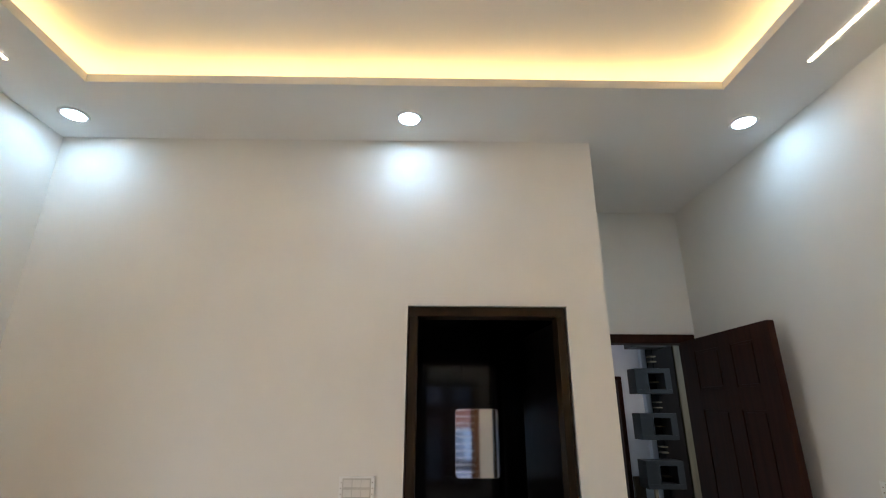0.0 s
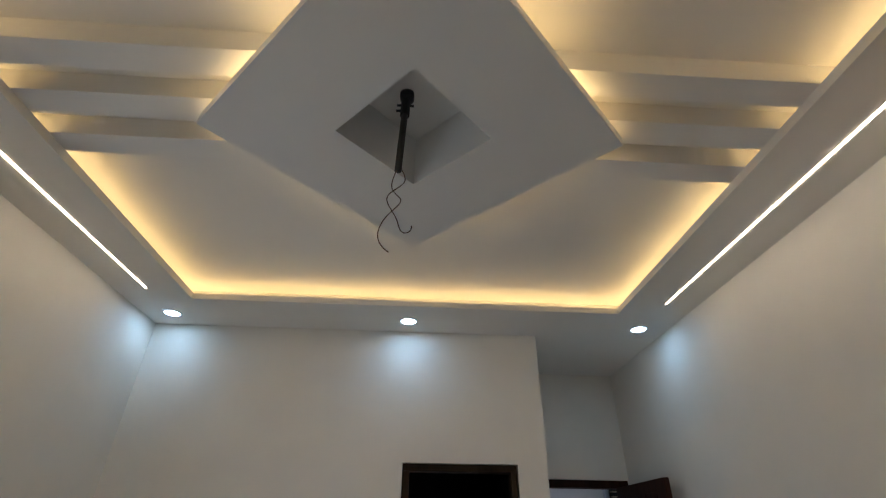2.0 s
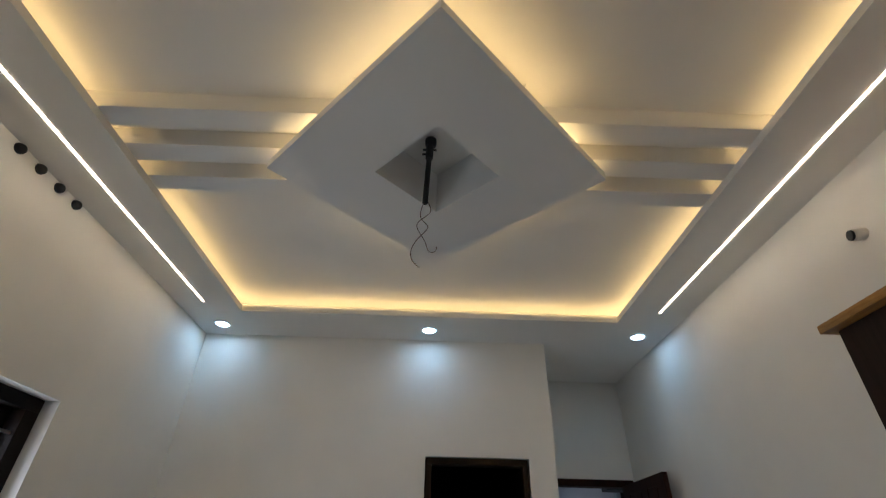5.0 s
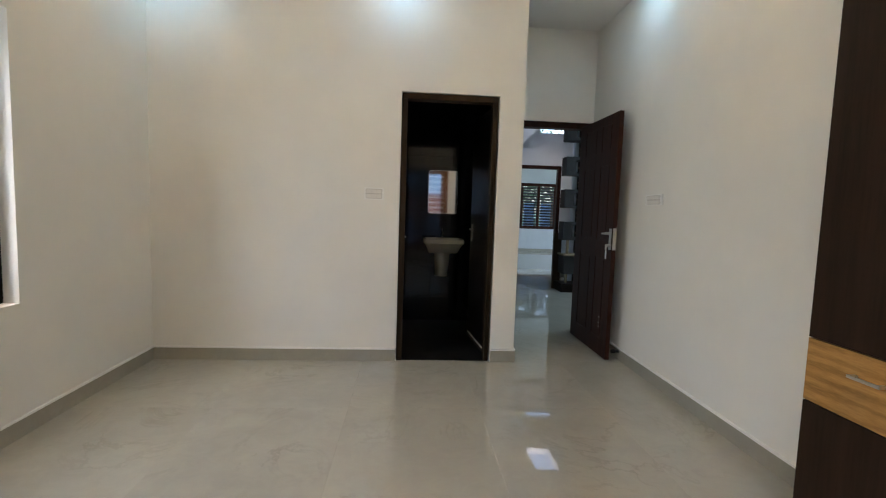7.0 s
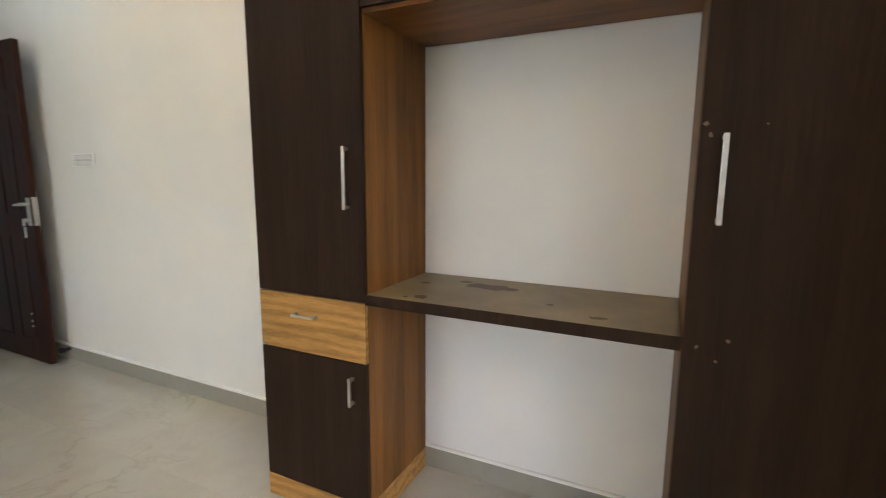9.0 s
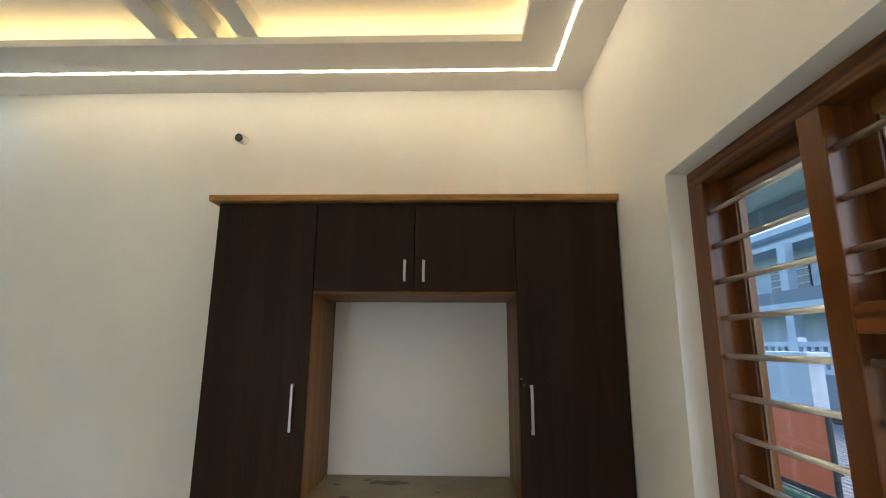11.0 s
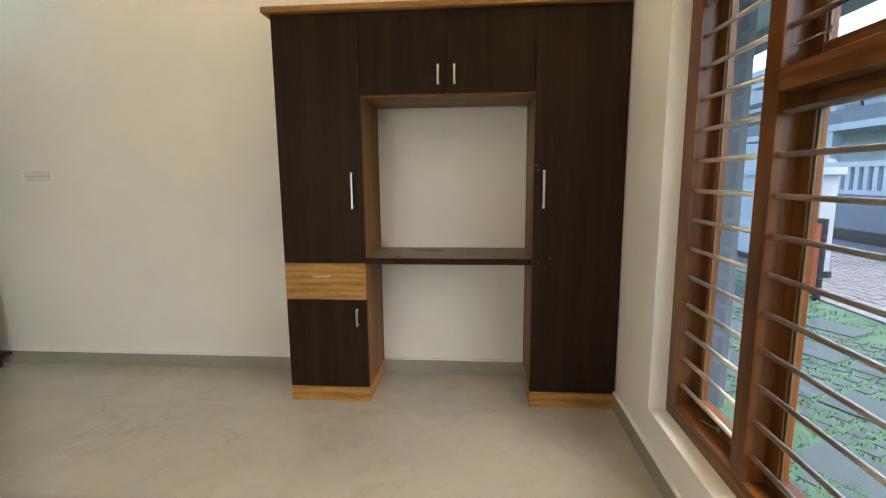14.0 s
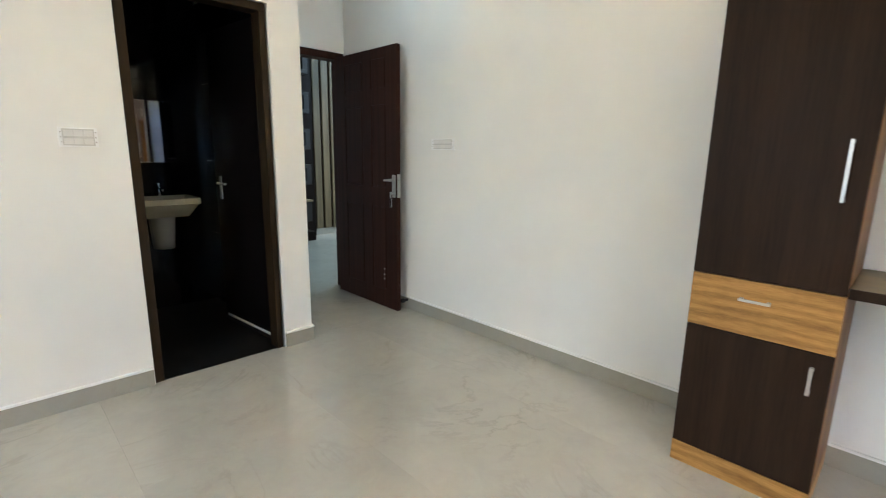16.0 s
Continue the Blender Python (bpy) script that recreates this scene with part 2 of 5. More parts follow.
def glass():
    m, nt, bs = material("window_glass")
    out = nt.nodes["Material Output"]
    nt.nodes.remove(bs)
    t = nt.nodes.new("ShaderNodeBsdfTransparent")
    t.inputs["Color"].default_value = (0.96, 0.98, 0.99, 1)
    g = nt.nodes.new("ShaderNodeBsdfGlossy")
    g.inputs["Roughness"].default_value = 0.02
    f = nt.nodes.new("ShaderNodeLayerWeight")
    p = nt.nodes.new("ShaderNodeMath")
    p.operation = "POWER"
    p.inputs[1].default_value = 4.5
    k = nt.nodes.new("ShaderNodeMath")
    k.operation = "MULTIPLY_ADD"
    k.inputs[1].default_value, k.inputs[2].default_value = 0.7, 0.03
    nt.links.new(f.outputs["Facing"], p.inputs[0])
    nt.links.new(p.outputs[0], k.inputs[0])
    x = nt.nodes.new("ShaderNodeMixShader")
    nt.links.new(k.outputs[0], x.inputs[0])
    nt.links.new(t.outputs[0], x.inputs[1])
    nt.links.new(g.outputs[0], x.inputs[2])
    nt.links.new(x.outputs[0], out.inputs["Surface"])
    return m


M_GLASS = glass()


def thin_blind():
    """A cloth that daylight shines through."""
    m, nt, bs = material("pale_blue_blind")
    out = nt.nodes["Material Output"]
    v = coords(nt)
    c = ramp(nt, noise_tex(nt, v, 7, 4), [(0.3, (0.40, 0.52, 0.70)), (0.7, (0.50, 0.62, 0.80))])
    nt.links.new(c, bs.inputs["Base Color"])
    bs.inputs["Roughness"].default_value = 0.8
    t = nt.nodes.new("ShaderNodeBsdfTranslucent")
    nt.links.new(c, t.inputs["Color"])
    x = nt.nodes.new("ShaderNodeMixShader")
    x.inputs[0].default_value = 0.55
    nt.links.new(bs.outputs[0], x.inputs[1])
    nt.links.new(t.outputs[0], x.inputs[2])
    nt.links.new(x.outputs[0], out.inputs["Surface"])
    return m


M_CURTAIN = thin_blind()


# ---- building helpers ----
def box(bm, x0, x1, y0, y1, z0, z1, bevel=0.0):
    """A box between the given planes, with its edges eased by bevel."""
    r = bmesh.ops.create_cube(bm, size=1.0)
    vs = r["verts"]
    for v in vs:
        v.co = Vector((x0 + (v.co.x + 0.5) * (x1 - x0), y0 + (v.co.y + 0.5) * (y1 - y0), z0 + (v.co.z + 0.5) * (z1 - z0)))
    if bevel:
        es = list({e for v in vs for e in v.link_edges})
        bmesh.ops.bevel(bm, geom=es, offset=bevel, segments=2, affect="EDGES", profile=0.6)
    return bm


def boxed(*dims, bevel=0.0):
    return box(bmesh.new(), *dims, bevel=bevel)


def rod(bm, a, b, r, n=12, r2=None):
    """A round bar from a to b."""
    a, b = Vector(a), Vector(b)
    d = b - a
    m = Matrix.Translation((a + b) / 2) @ d.to_track_quat("Z", "Y").to_matrix().to_4x4()
    bmesh.ops.create_cone(bm, cap_ends=True, segments=n, radius1=r, radius2=r if r2 is None else r2, depth=d.length, matrix=m)
    return bm


def rodded(a, b, r, n=12, r2=None):
    return rod(bmesh.new(), a, b, r, n, r2)


def lathe(bm, centre, axis, profile, n=28):
    """A turned shape: profile of (radius, distance along axis)."""
    q = Vector(axis).to_track_quat("Z", "Y").to_matrix().to_4x4()
    m = Matrix.Translation(centre) @ q
    rings = [[bm.verts.new(m @ Vector((r * math.cos(i * math.tau / n), r * math.sin(i * math.tau / n), h))) for i in range(n)] for r, h in profile]
    for p, q2 in zip(rings, rings[1:]):
        for i in range(n):
            bm.faces.new((p[i], p[(i + 1) % n], q2[(i + 1) % n], q2[i]))
    bm.faces.new(rings[0][::-1])
    bm.faces.new(rings[-1])
    return bm


def prism(bm, outline, z0, z1):
    """An upright prism over a plan outline."""
    low = [bm.verts.new((x, y, z0)) for x, y in outline]
    top = [bm.verts.new((x, y, z1)) for x, y in outline]
    n = len(outline)
    bm.faces.new(low[::-1])
    bm.faces.new(top)
    for i in range(n):
        bm.faces.new((low[i], low[(i + 1) % n], top[(i + 1) % n], top[i]))
    return bm


def ring(bm, outer, inner, z0, z1):
    """A flat frame between two plan outlines of as many corners."""
    n = len(outer)
    vs = [[bm.verts.new((x, y, z)) for x, y in o] for o in (outer, inner) for z in (z0, z1)]
    ol, ot, il, it = vs
    for i in range(n):
        j = (i + 1) % n
        bm.faces.new((ol[i], ol[j], ot[j], ot[i]))
        bm.faces.new((il[j], il[i], it[i], it[j]))
        bm.faces.new((ol[j], ol[i], il[i], il[j]))
        bm.faces.new((ot[i], ot[j], it[j], it[i]))
    return bm


def base_of(ob):
    while ob.parent:
        ob = ob.parent
    return ob.location.copy()


def mesh_object(name, bm, mat, origin=(0, 0, 0), smooth=False):
    o = Vector(origin)
    for v in bm.verts:
        v.co -= o
    bmesh.ops.recalc_face_normals(bm, faces=bm.faces)
    me = bpy.data.meshes.new(name)
    bm.to_mesh(me)
    bm.free()
    me.materials.append(mat)
    if smooth:
        for p in me.polygons:
            p.use_smooth = True
    return new(name, me)


def structure(name, bm, mat, label, category=""):
    ob = mesh_object(name, bm, mat)
    return tagged(ob, label, category or name.split("_")[0], kind="structure")


def thing(name, base, label, category, group="", kind=""):
    ob = new(name)
    ob.location = base
    ob.empty_display_size = 0.05
    return tagged(ob, label, category, group, kind)


def part(name, bm, mat, parent, label="", smooth=False):
    ob = mesh_object(name, bm, mat, base_of(parent), smooth)
    ob.parent = parent
    return tagged(ob, label)


def solo(name, bm, mat, base, label, category, group="", smooth=False):
    ob = mesh_object(name, bm, mat, base, smooth)
    ob.location = base
    return tagged(ob, label, category, group)


# ---- the room's shell ----
XL, XR, YB, YF, YA, ZC = -1.93, 1.808, -1.735, 2.35, 3.30, 3.0
ZT = 3.36
DOOR1 = (-0.072, 0.686, 2.103)          # bathroom opening: x0, x1, head
DOOR2 = (0.885, 1.803, 2.115)           # bedroom opening
WINB = (-1.42, 0.872, 0.26, 2.112)      # back window: x0, x1, sill, head
WINL = (-0.10, 1.145, 0.68, 2.105)      # side window: y0, y1, sill, head

b = bmesh.new()
box(b, XL - 0.2, DOOR1[0], YF, YF + 0.12, -0.45, ZT)
box(b, DOOR1[1], 0.88, YF, YF + 0.12, -0.45, ZT)
box(b, DOOR1[0], DOOR1[1], YF, YF + 0.12, DOOR1[2], ZT)
structure("wall_north", b, M_WALL, "cream painted plaster wall with a doorway to the bathroom", "wall")
structure("wall_passage", boxed(0.76, 0.88, YF + 0.12, 4.32, -0.45, ZT), M_WALL, "cream painted plaster wall beside the entrance passage", "wall")
b = bmesh.new()
box(b, 0.88, DOOR2[0], YA, YA + 0.12, -0.45, ZT)
box(b, DOOR2[1], XR, YA, YA + 0.12, -0.45, ZT)
box(b, DOOR2[0], DOOR2[1], YA, YA + 0.12, DOOR2[2], ZT)
structure("wall_entrance", b, M_WALL, "cream painted plaster wall over the bedroom doorway", "wall")
structure("wall_east", boxed(XR, XR + 0.12, YB - 0.2, YA + 0.12, -0.45, ZT), M_WALL, "plain cream painted plaster wall behind the wardrobe", "wall")
b = bmesh.new()
box(b, XL - 0.2, WINB[0], YB - 0.2, YB, -0.45, ZT)
box(b, WINB[1], XR, YB - 0.2, YB, -0.45, ZT)
box(b, WINB[0], WINB[1], YB - 0.2, YB, -0.45, WINB[2])
box(b, WINB[0], WINB[1], YB - 0.2, YB, WINB[3], ZT)
structure("wall_south", b, M_WALL, "cream painted plaster wall with a wide low window", "wall")
b = bmesh.new()
box(b, XL - 0.2, XL, YB, WINL[0], -0.45, ZT)
box(b, XL - 0.2, XL, WINL[1], YF, -0.45, ZT)
box(b, XL - 0.2, XL, WINL[0], WINL[1], -0.45, WINL[2])
box(b, XL - 0.2, XL, WINL[0], WINL[1], WINL[3], ZT)
structure("wall_west", b, M_WALL, "cream painted plaster wall with a barred window", "wall")

# floor slab under the tiles
YT = YF + 0.02
b = bmesh.new()
box(b, XL, XR, YB, YT, -0.45, -0.012)
box(b, 0.88, XR, YT, YA + 0.12, -0.45, -0.012)
floor = structure("floor", b, M_GROUT, "polished beige vitrified tile floor with faint veins", "floor")

# skirting tiles with a thin white plaster bead on top
def skirting(name, dims, bead):
    s = structure(name, boxed(*dims, 0.0, 0.092, bevel=0.0015), M_SKIRT, "grey-beige tile skirting with a white bead on top", "baseboard")
    part("bead", boxed(*bead, 0.0925, 0.105, bevel=0.003), M_CEIL, s, "white plaster bead")
    return s

t = 0.012
skirting("baseboard_north", (XL + t, DOOR1[0] - 0.004, YF - t, YF), (XL + t, DOOR1[0] - 0.004, YF - t - 0.004, YF))
skirting("baseboard_pier", (DOOR1[1] + 0.004, 0.88 + t, YF - t, YF), (DOOR1[1] + 0.004, 0.88 + t, YF - t - 0.004, YF))
skirting("baseboard_passage", (0.88, 0.88 + t, YF + 0.001, YA), (0.88, 0.88 + t + 0.004, YF + 0.001, YA))
skirting("baseboard_west", (XL, XL + t, YB, YF), (XL, XL + t + 0.004, YB, YF))
skirting("baseboard_east", (XR - t, XR, YB, YA), (XR - t - 0.004, XR, YB, YA))
skirting("baseboard_south", (XL + t, XR - t, YB, YB + t), (XL + t, XR - t, YB, YB + t + 0.004))

# ceiling: lower border with lip, cove, upper field with a square pit for the fan hook
TX0, TX1, TY0, TY1 = -1.492, 1.345, -1.312, 1.892
ZL, ZU = 3.04, 3.14
CX, CY, CD, CI = -0.046, 0.270, 0.78, 0.285


def diamond(r):
    return [(CX, CY - r), (CX + r, CY), (CX, CY + r), (CX - r, CY)]


def rect(d):
    return [(TX0 - d, TY0 - d), (TX1 + d, TY0 - d), (TX1 + d, TY1 + d), (TX0 - d, TY1 + d)]


b = bmesh.new()
box(b, XL, TX0, YB, YF, ZC, ZC + 0.02)
box(b, TX1, XR, YB, YF, ZC, ZC + 0.02)
box(b, TX0, TX1, YB, TY0, ZC, ZC + 0.02)
box(b, TX0, TX1, TY1, YF, ZC, ZC + 0.02)
box(b, 0.88, XR, YF, YA, ZC, ZC + 0.02)
ring(b, rect(0.0), rect(-0.001), ZC - 0.001, ZL)
ring(b, rect(0.014), rect(0.0), ZC + 0.02, ZL)
ring(b, rect(0.19), rect(0.17), ZC + 0.02, ZU)
structure("ceiling", b, M_CEIL, "white gypsum ceiling border around a lit tray", "ceiling")
b = bmesh.new()
hole = 0.36
box(b, XL, XR, YB, CY - hole, ZU, ZU + 0.02)
box(b, XL, XR, CY + hole, YF, ZU, ZU + 0.02)
box(b, XL, CX - hole, CY - hole, CY + hole, ZU, ZU + 0.02)
box(b, CX + hole, XR, CY - hole, CY + hole, ZU, ZU + 0.02)
box(b, CX - 0.5, CX + 0.5, CY - 0.5, CY + 0.5, 3.20, 3.22)
structure("ceiling_upper", b, M_CEIL, "white gypsum upper ceiling inside the tray", "ceiling")
b = bmesh.new()
ring(b, diamond(CD), diamond(CI), 2.948, 2.961)
ring(b, diamond(CD), diamond(CD - 0.017), 2.961, 2.996)
ring(b, diamond(CI + 0.017), diamond(CI), 2.961, 3.20)
structure("ceiling_panel", b, M_CEIL, "white diamond-shaped gypsum panel hung below the tray", "ceiling panel")
for y0, y1 in ((0.45, 0.556), (0.235, 0.345), (0.024, 0.13)):
    for x0, x1 in ((TX0 - 0.12, CX - 0.34), (CX + 0.34, TX1 + 0.12)):
        structure("ceiling_beam", boxed(x0, x1, y0, y1, ZL + 0.001, ZU, bevel=0.002), M_CEIL, "white gypsum beam from the tray's edge to the hung panel", "ceiling beam")
# slab out of view, added to keep sky light out of the ceiling void
structure("roof", boxed(XL - 0.2, XR + 0.12, YB - 0.2, YA + 0.12, ZT, ZT + 0.1), M_CONCRETE, "unseen concrete roof slab added to block sky light", "roof")

# warm tapes hidden behind the lips
d = 0.11
for x0, x1, y0, y1 in ((TX0 - d, TX1 + d, TY1 + d - 0.012, TY1 + d), (TX0 - d, TX1 + d, TY0 - d, TY0 - d + 0.012), (TX0 - d, TX0 - d + 0.012, TY0 - d, TY1 + d), (TX1 + d - 0.012, TX1 + d, TY0 - d, TY1 + d)):
    solo("led_tape", boxed(x0, x1, y0, y1, ZC + 0.0205, ZC + 0.036), M_COVE, (x0, y0, ZC + 0.02), "warm yellow LED tape lying in the ceiling cove", "light strip", "cove light tapes")
b = bmesh.new()
ring(b, diamond(CD - 0.085), diamond(CD - 0.097), 2.962, 2.992)
solo("led_tape", b, M_COVE, (CX, CY, 2.962), "warm yellow LED tape on the hung ceiling panel", "light strip", "cove light tapes")

# linear profile light, a U round the room
lx0, lx1, ly, w = -1.72, 1.592, -1.525, 0.0062
b = bmesh.new()
box(b, lx1 - w, lx1 + w, ly - w, 1.706, ZC - 0.003, ZC + 0.004, bevel=0.001)
linear = thing("linear_light", (lx1, ly, ZC), "glowing warm-white linear LED profile set in the ceiling", "linear light")
part("diffuser", b, M_LINE, linear)
part("diffuser", boxed(lx0 - w, lx0 + w, ly - w, 1.756, ZC - 0.003, ZC + 0.004, bevel=0.001), M_LINE, linear)
part("diffuser", boxed(lx0 + w, lx1 - w, ly - w, ly + w, ZC - 0.003, ZC + 0.004, bevel=0.001), M_LINE, linear)

# recessed downlights
dl = thing("recessed_downlight", (-1.72, 2.14, ZC), "round cool-white recessed LED downlight in the ceiling border", "downlight", "ceiling downlights")
b = lathe(bmesh.new(), (-1.72, 2.14, ZC), (0, 0, -1), [(0.066, -0.002), (0.068, 0.004), (0.064, 0.007), (0.052, 0.007), (0.0505, 0.003), (0.0505, -0.002)])
part("rim", b, M_CEIL, dl, "white rim", True)
part("diffuser", lathe(bmesh.new(), (-1.72, 2.14, ZC), (0, 0, -1), [(0.050, -0.002), (0.050, 0.0045), (0.044, 0.006)]), M_DOWN, dl)
for x in (-0.078, 1.591):
    copy_thing(dl, pose(x, 2.14, ZC))


# ---- windows ----
def glass_pane(parent, bm):
    p = part("pane", bm, M_GLASS, parent, "clear glass pane")
    p.visible_shadow = False
    return p


# back window: three lights in a varnished wooden frame, with level steel bars
x0, x1, z0, z1 = WINB
yf, yo, yb = -1.811, -1.932, -1.835
J = 0.095
M1, M2 = (0.255, 0.330), (-0.878, -0.803)
T0, T1 = 1.536, 1.600
win = tagged(new("window_1"), "wide varnished brown wooden window with level steel bars and clear glass", "window", kind="structure")
win.location = (x0, yo, z0)
part("window_frame", boxed(x1 - J, x1, yo, yf, z0 + 0.07, z1 - 0.06, bevel=0.004), M_WINV, win)
part("window_frame", boxed(x0, x0 + J, yo, yf, z0 + 0.07, z1 - 0.06, bevel=0.004), M_WINV, win)
part("window_frame", boxed(x0, x1, yo, yf, z1 - 0.06, z1, bevel=0.004), M_WINH, win)
part("window_frame", boxed(x0, x1, yo, yf, z0, z0 + 0.07, bevel=0.004), M_WINH, win)
for a, c in (M1, M2):
    part("mullion", boxed(a, c, yo, yf + 0.002, z0 + 0.07, z1 - 0.06, bevel=0.004), M_WINV, win)
part("transom", boxed(M2[1], M1[0], yo, yf + 0.001, T0, T1, bevel=0.004), M_WINH, win)
lights = [(M1[1], x1 - J, z0 + 0.07, z1 - 0.06), (x0 + J, M2[0], z0 + 0.07, z1 - 0.06), (M2[1], M1[0], z0 + 0.07, T0), (M2[1], M1[0], T1, z1 - 0.06)]
for lx0_, lx1_, lz0, lz1 in lights:
    s, ys0, ys1 = 0.052, -1.918, -1.882
    sash = part("sash", boxed(lx0_, lx0_ + s, ys0, ys1, lz0, lz1, bevel=0.003), M_WINV, win)
    part("stile", boxed(lx1_ - s, lx1_, ys0, ys1, lz0, lz1, bevel=0.003), M_WINV, sash)
    part("rail", boxed(lx0_ + s, lx1_ - s, ys0, ys1, lz0, lz0 + s, bevel=0.003), M_WINH, sash)
    part("rail", boxed(lx0_ + s, lx1_ - s, ys0, ys1, lz1 - s, lz1, bevel=0.003), M_WINH, sash)
    for gx in (lx0_ + s, lx1_ - s - 0.007):
        part("glazing_bead", boxed(gx + 0.001, gx + 0.006, -1.897, -1.890, lz0 + s, lz1 - s, bevel=0.0015), M_SLATS, sash, "pale wooden glazing bead")
    glass_pane(sash, boxed(lx0_ + s - 0.004, lx1_ - s + 0.004, -1.902, -1.898, lz0 + s - 0.004, lz1 - s + 0.004))
for k in range(14):
    z = 0.42 + 0.1176 * k
    for a, c in ((M1[1], x1 - J), (M2[1], M1[0]), (x0 + J, M2[0])):
        if a == M2[1] and T0 - 0.02 < z < T1 + 0.015:
            continue
        part("bar", rodded((a - 0.012, yb, z), (c + 0.012, yb, z), 0.0085, 10), M_BAR, win, "polished steel bar", True)
# hook-and-eye stays of the sashes
for zz, xx in ((1.66, M1[0] - 0.004), (0.345, 0.62), (0.345, 0.12)):
    stay = part("stay_hook", rodded((xx, -1.845, zz), (xx - 0.09, -1.868, zz + 0.012), 0.0028, 8), M_STEEL, win, "thin steel stay hook")
    part("eye", lathe(bmesh.new(), (xx - 0.09, -1.868, zz + 0.012), (0, 1, 0), [(0.010, -0.002), (0.012, 0), (0.010, 0.002)], 12), M_STEEL, stay)

# side window; its backlit darkness is put into the wood's colour
y0, y1, z0, z1 = WINL
xi, xo = -2.005, -2.125
win2 = tagged(new("window_2"), "wooden side window, backlit near-black in its colour, with level steel bars", "window", kind="structure")
win2.location = (xo, y0, z0)
JW = 0.09
my = (y0 + y1) / 2
part("window_frame", boxed(xo, xi, y1 - JW, y1, z0 + 0.07, z1 - 0.065, bevel=0.004), M_DARKBACKLIT, win2)
part("window_frame", boxed(xo, xi, y0, y0 + JW, z0 + 0.07, z1 - 0.065, bevel=0.004), M_DARKBACKLIT, win2)
part("window_frame", boxed(xo, xi, y0, y1, z1 - 0.065, z1, bevel=0.004), M_DARKBACKLIT, win2)
part("window_frame", boxed(xo, xi, y0, y1, z0, z0 + 0.07, bevel=0.004), M_DARKBACKLIT, win2)
part("mullion", boxed(xo, xi + 0.002, my - 0.036, my + 0.036, z0 + 0.07, z1 - 0.065, bevel=0.004), M_DARKBACKLIT, win2)
for a, c in ((y0 + JW, my - 0.036), (my + 0.036, y1 - JW)):
    s, xs0, xs1 = 0.055, -2.112, -2.076
    lz0, lz1 = z0 + 0.07, z1 - 0.065
    sash = part("sash", boxed(xs0, xs1, a, a + s, lz0, lz1, bevel=0.003), M_DARKBACKLIT, win2)
    part("stile", boxed(xs0, xs1, c - s, c, lz0, lz1, bevel=0.003), M_DARKBACKLIT, sash)
    part("rail", boxed(xs0, xs1, a + s, c - s, lz0, lz0 + s, bevel=0.003), M_DARKBACKLIT, sash)
    part("rail", boxed(xs0, xs1, a + s, c - s, lz1 - s, lz1, bevel=0.003), M_DARKBACKLIT, sash)
    glass_pane(sash, boxed(-2.096, -2.092, a + s - 0.004, c - s + 0.004, lz0 + s - 0.004, lz1 - s + 0.004))
    for k in range(10):
        part("bar", rodded((-2.03, a - 0.012, 0.85 + 0.12 * k), (-2.03, c + 0.012, 0.85 + 0.12 * k), 0.0075, 10), M_BAR, win2, "polished steel bar", True)


# ---- wardrobe ----
FX, BX = 1.366, XR - 0.014
W0, W1, W2, W3 = 0.145, -0.328, -1.255, -1.731
DT = 0.018
G = 0.0019


def pull(parent, y, z, length, level=False, x=FX):
    """A flat steel bow handle on the wardrobe's front."""
    w, h = (length / 2, 0.0050) if level else (0.0058, length / 2)
    hd = part("handle", boxed(x - 0.026, x - 0.019, y - w, y + w, z - h, z + h, bevel=0.0018), M_STEEL, parent, "brushed steel bow handle")
    for sgn in (-1, 1):
        dy, dz = (sgn * (length / 2 - 0.008), 0) if level else (0, sgn * (length / 2 - 0.008))
        part("foot", boxed(x - 0.0195, x + 0.001, y + dy - 0.006, y + dy + 0.006, z + dz - 0.005, z + dz + 0.005, bevel=0.001), M_STEEL, hd)


def leaf(parent, ya, yb_, za, zb, mat=None, name="door"):
    return part(name, boxed(FX, FX + DT, yb_ + G, ya - G, za + G, zb - G, bevel=0.0012), mat or M_WENGE, parent)


left = thing("tall_cabinet", (FX, W0, 0), "narrow dark wenge wardrobe tower with a teak drawer and teak plinth", "wardrobe", "fitted wardrobe")
part("side_panel", boxed(FX + DT, BX, W0 - DT, W0, 0.09, 2.165), M_WENGE, left)
part("side_panel", boxed(FX + DT + 0.001, BX, W1, W1 + DT, 0.09, 2.165, bevel=0.001), M_TEAKV, left, "teak laminate side facing the niche, shade put into its colour")
part("back_panel", boxed(BX - 0.006, BX, W1 + DT, W0 - DT, 0.09, 2.165), M_WENGE, left)
part("plinth", boxed(FX + 0.001, BX, W1, W0, 0.0, 0.089, bevel=0.001), M_TEAKH, left, "teak laminate plinth")
part("deck", boxed(FX + DT, BX - 0.006, W1 + DT, W0 - DT, 0.09, 0.108), M_WENGE, left)
door = leaf(left, W0, W1, 0.832, 2.165)
pull(door, -0.270, 1.238, 0.200)
drawer = leaf(left, W0, W1, 0.617, 0.832, M_TEAKH, "drawer")
pull(drawer, -0.077, 0.758, 0.102, True)
door = leaf(left, W0, W1, 0.09, 0.617)
pull(door, -0.272, 0.517, 0.102)

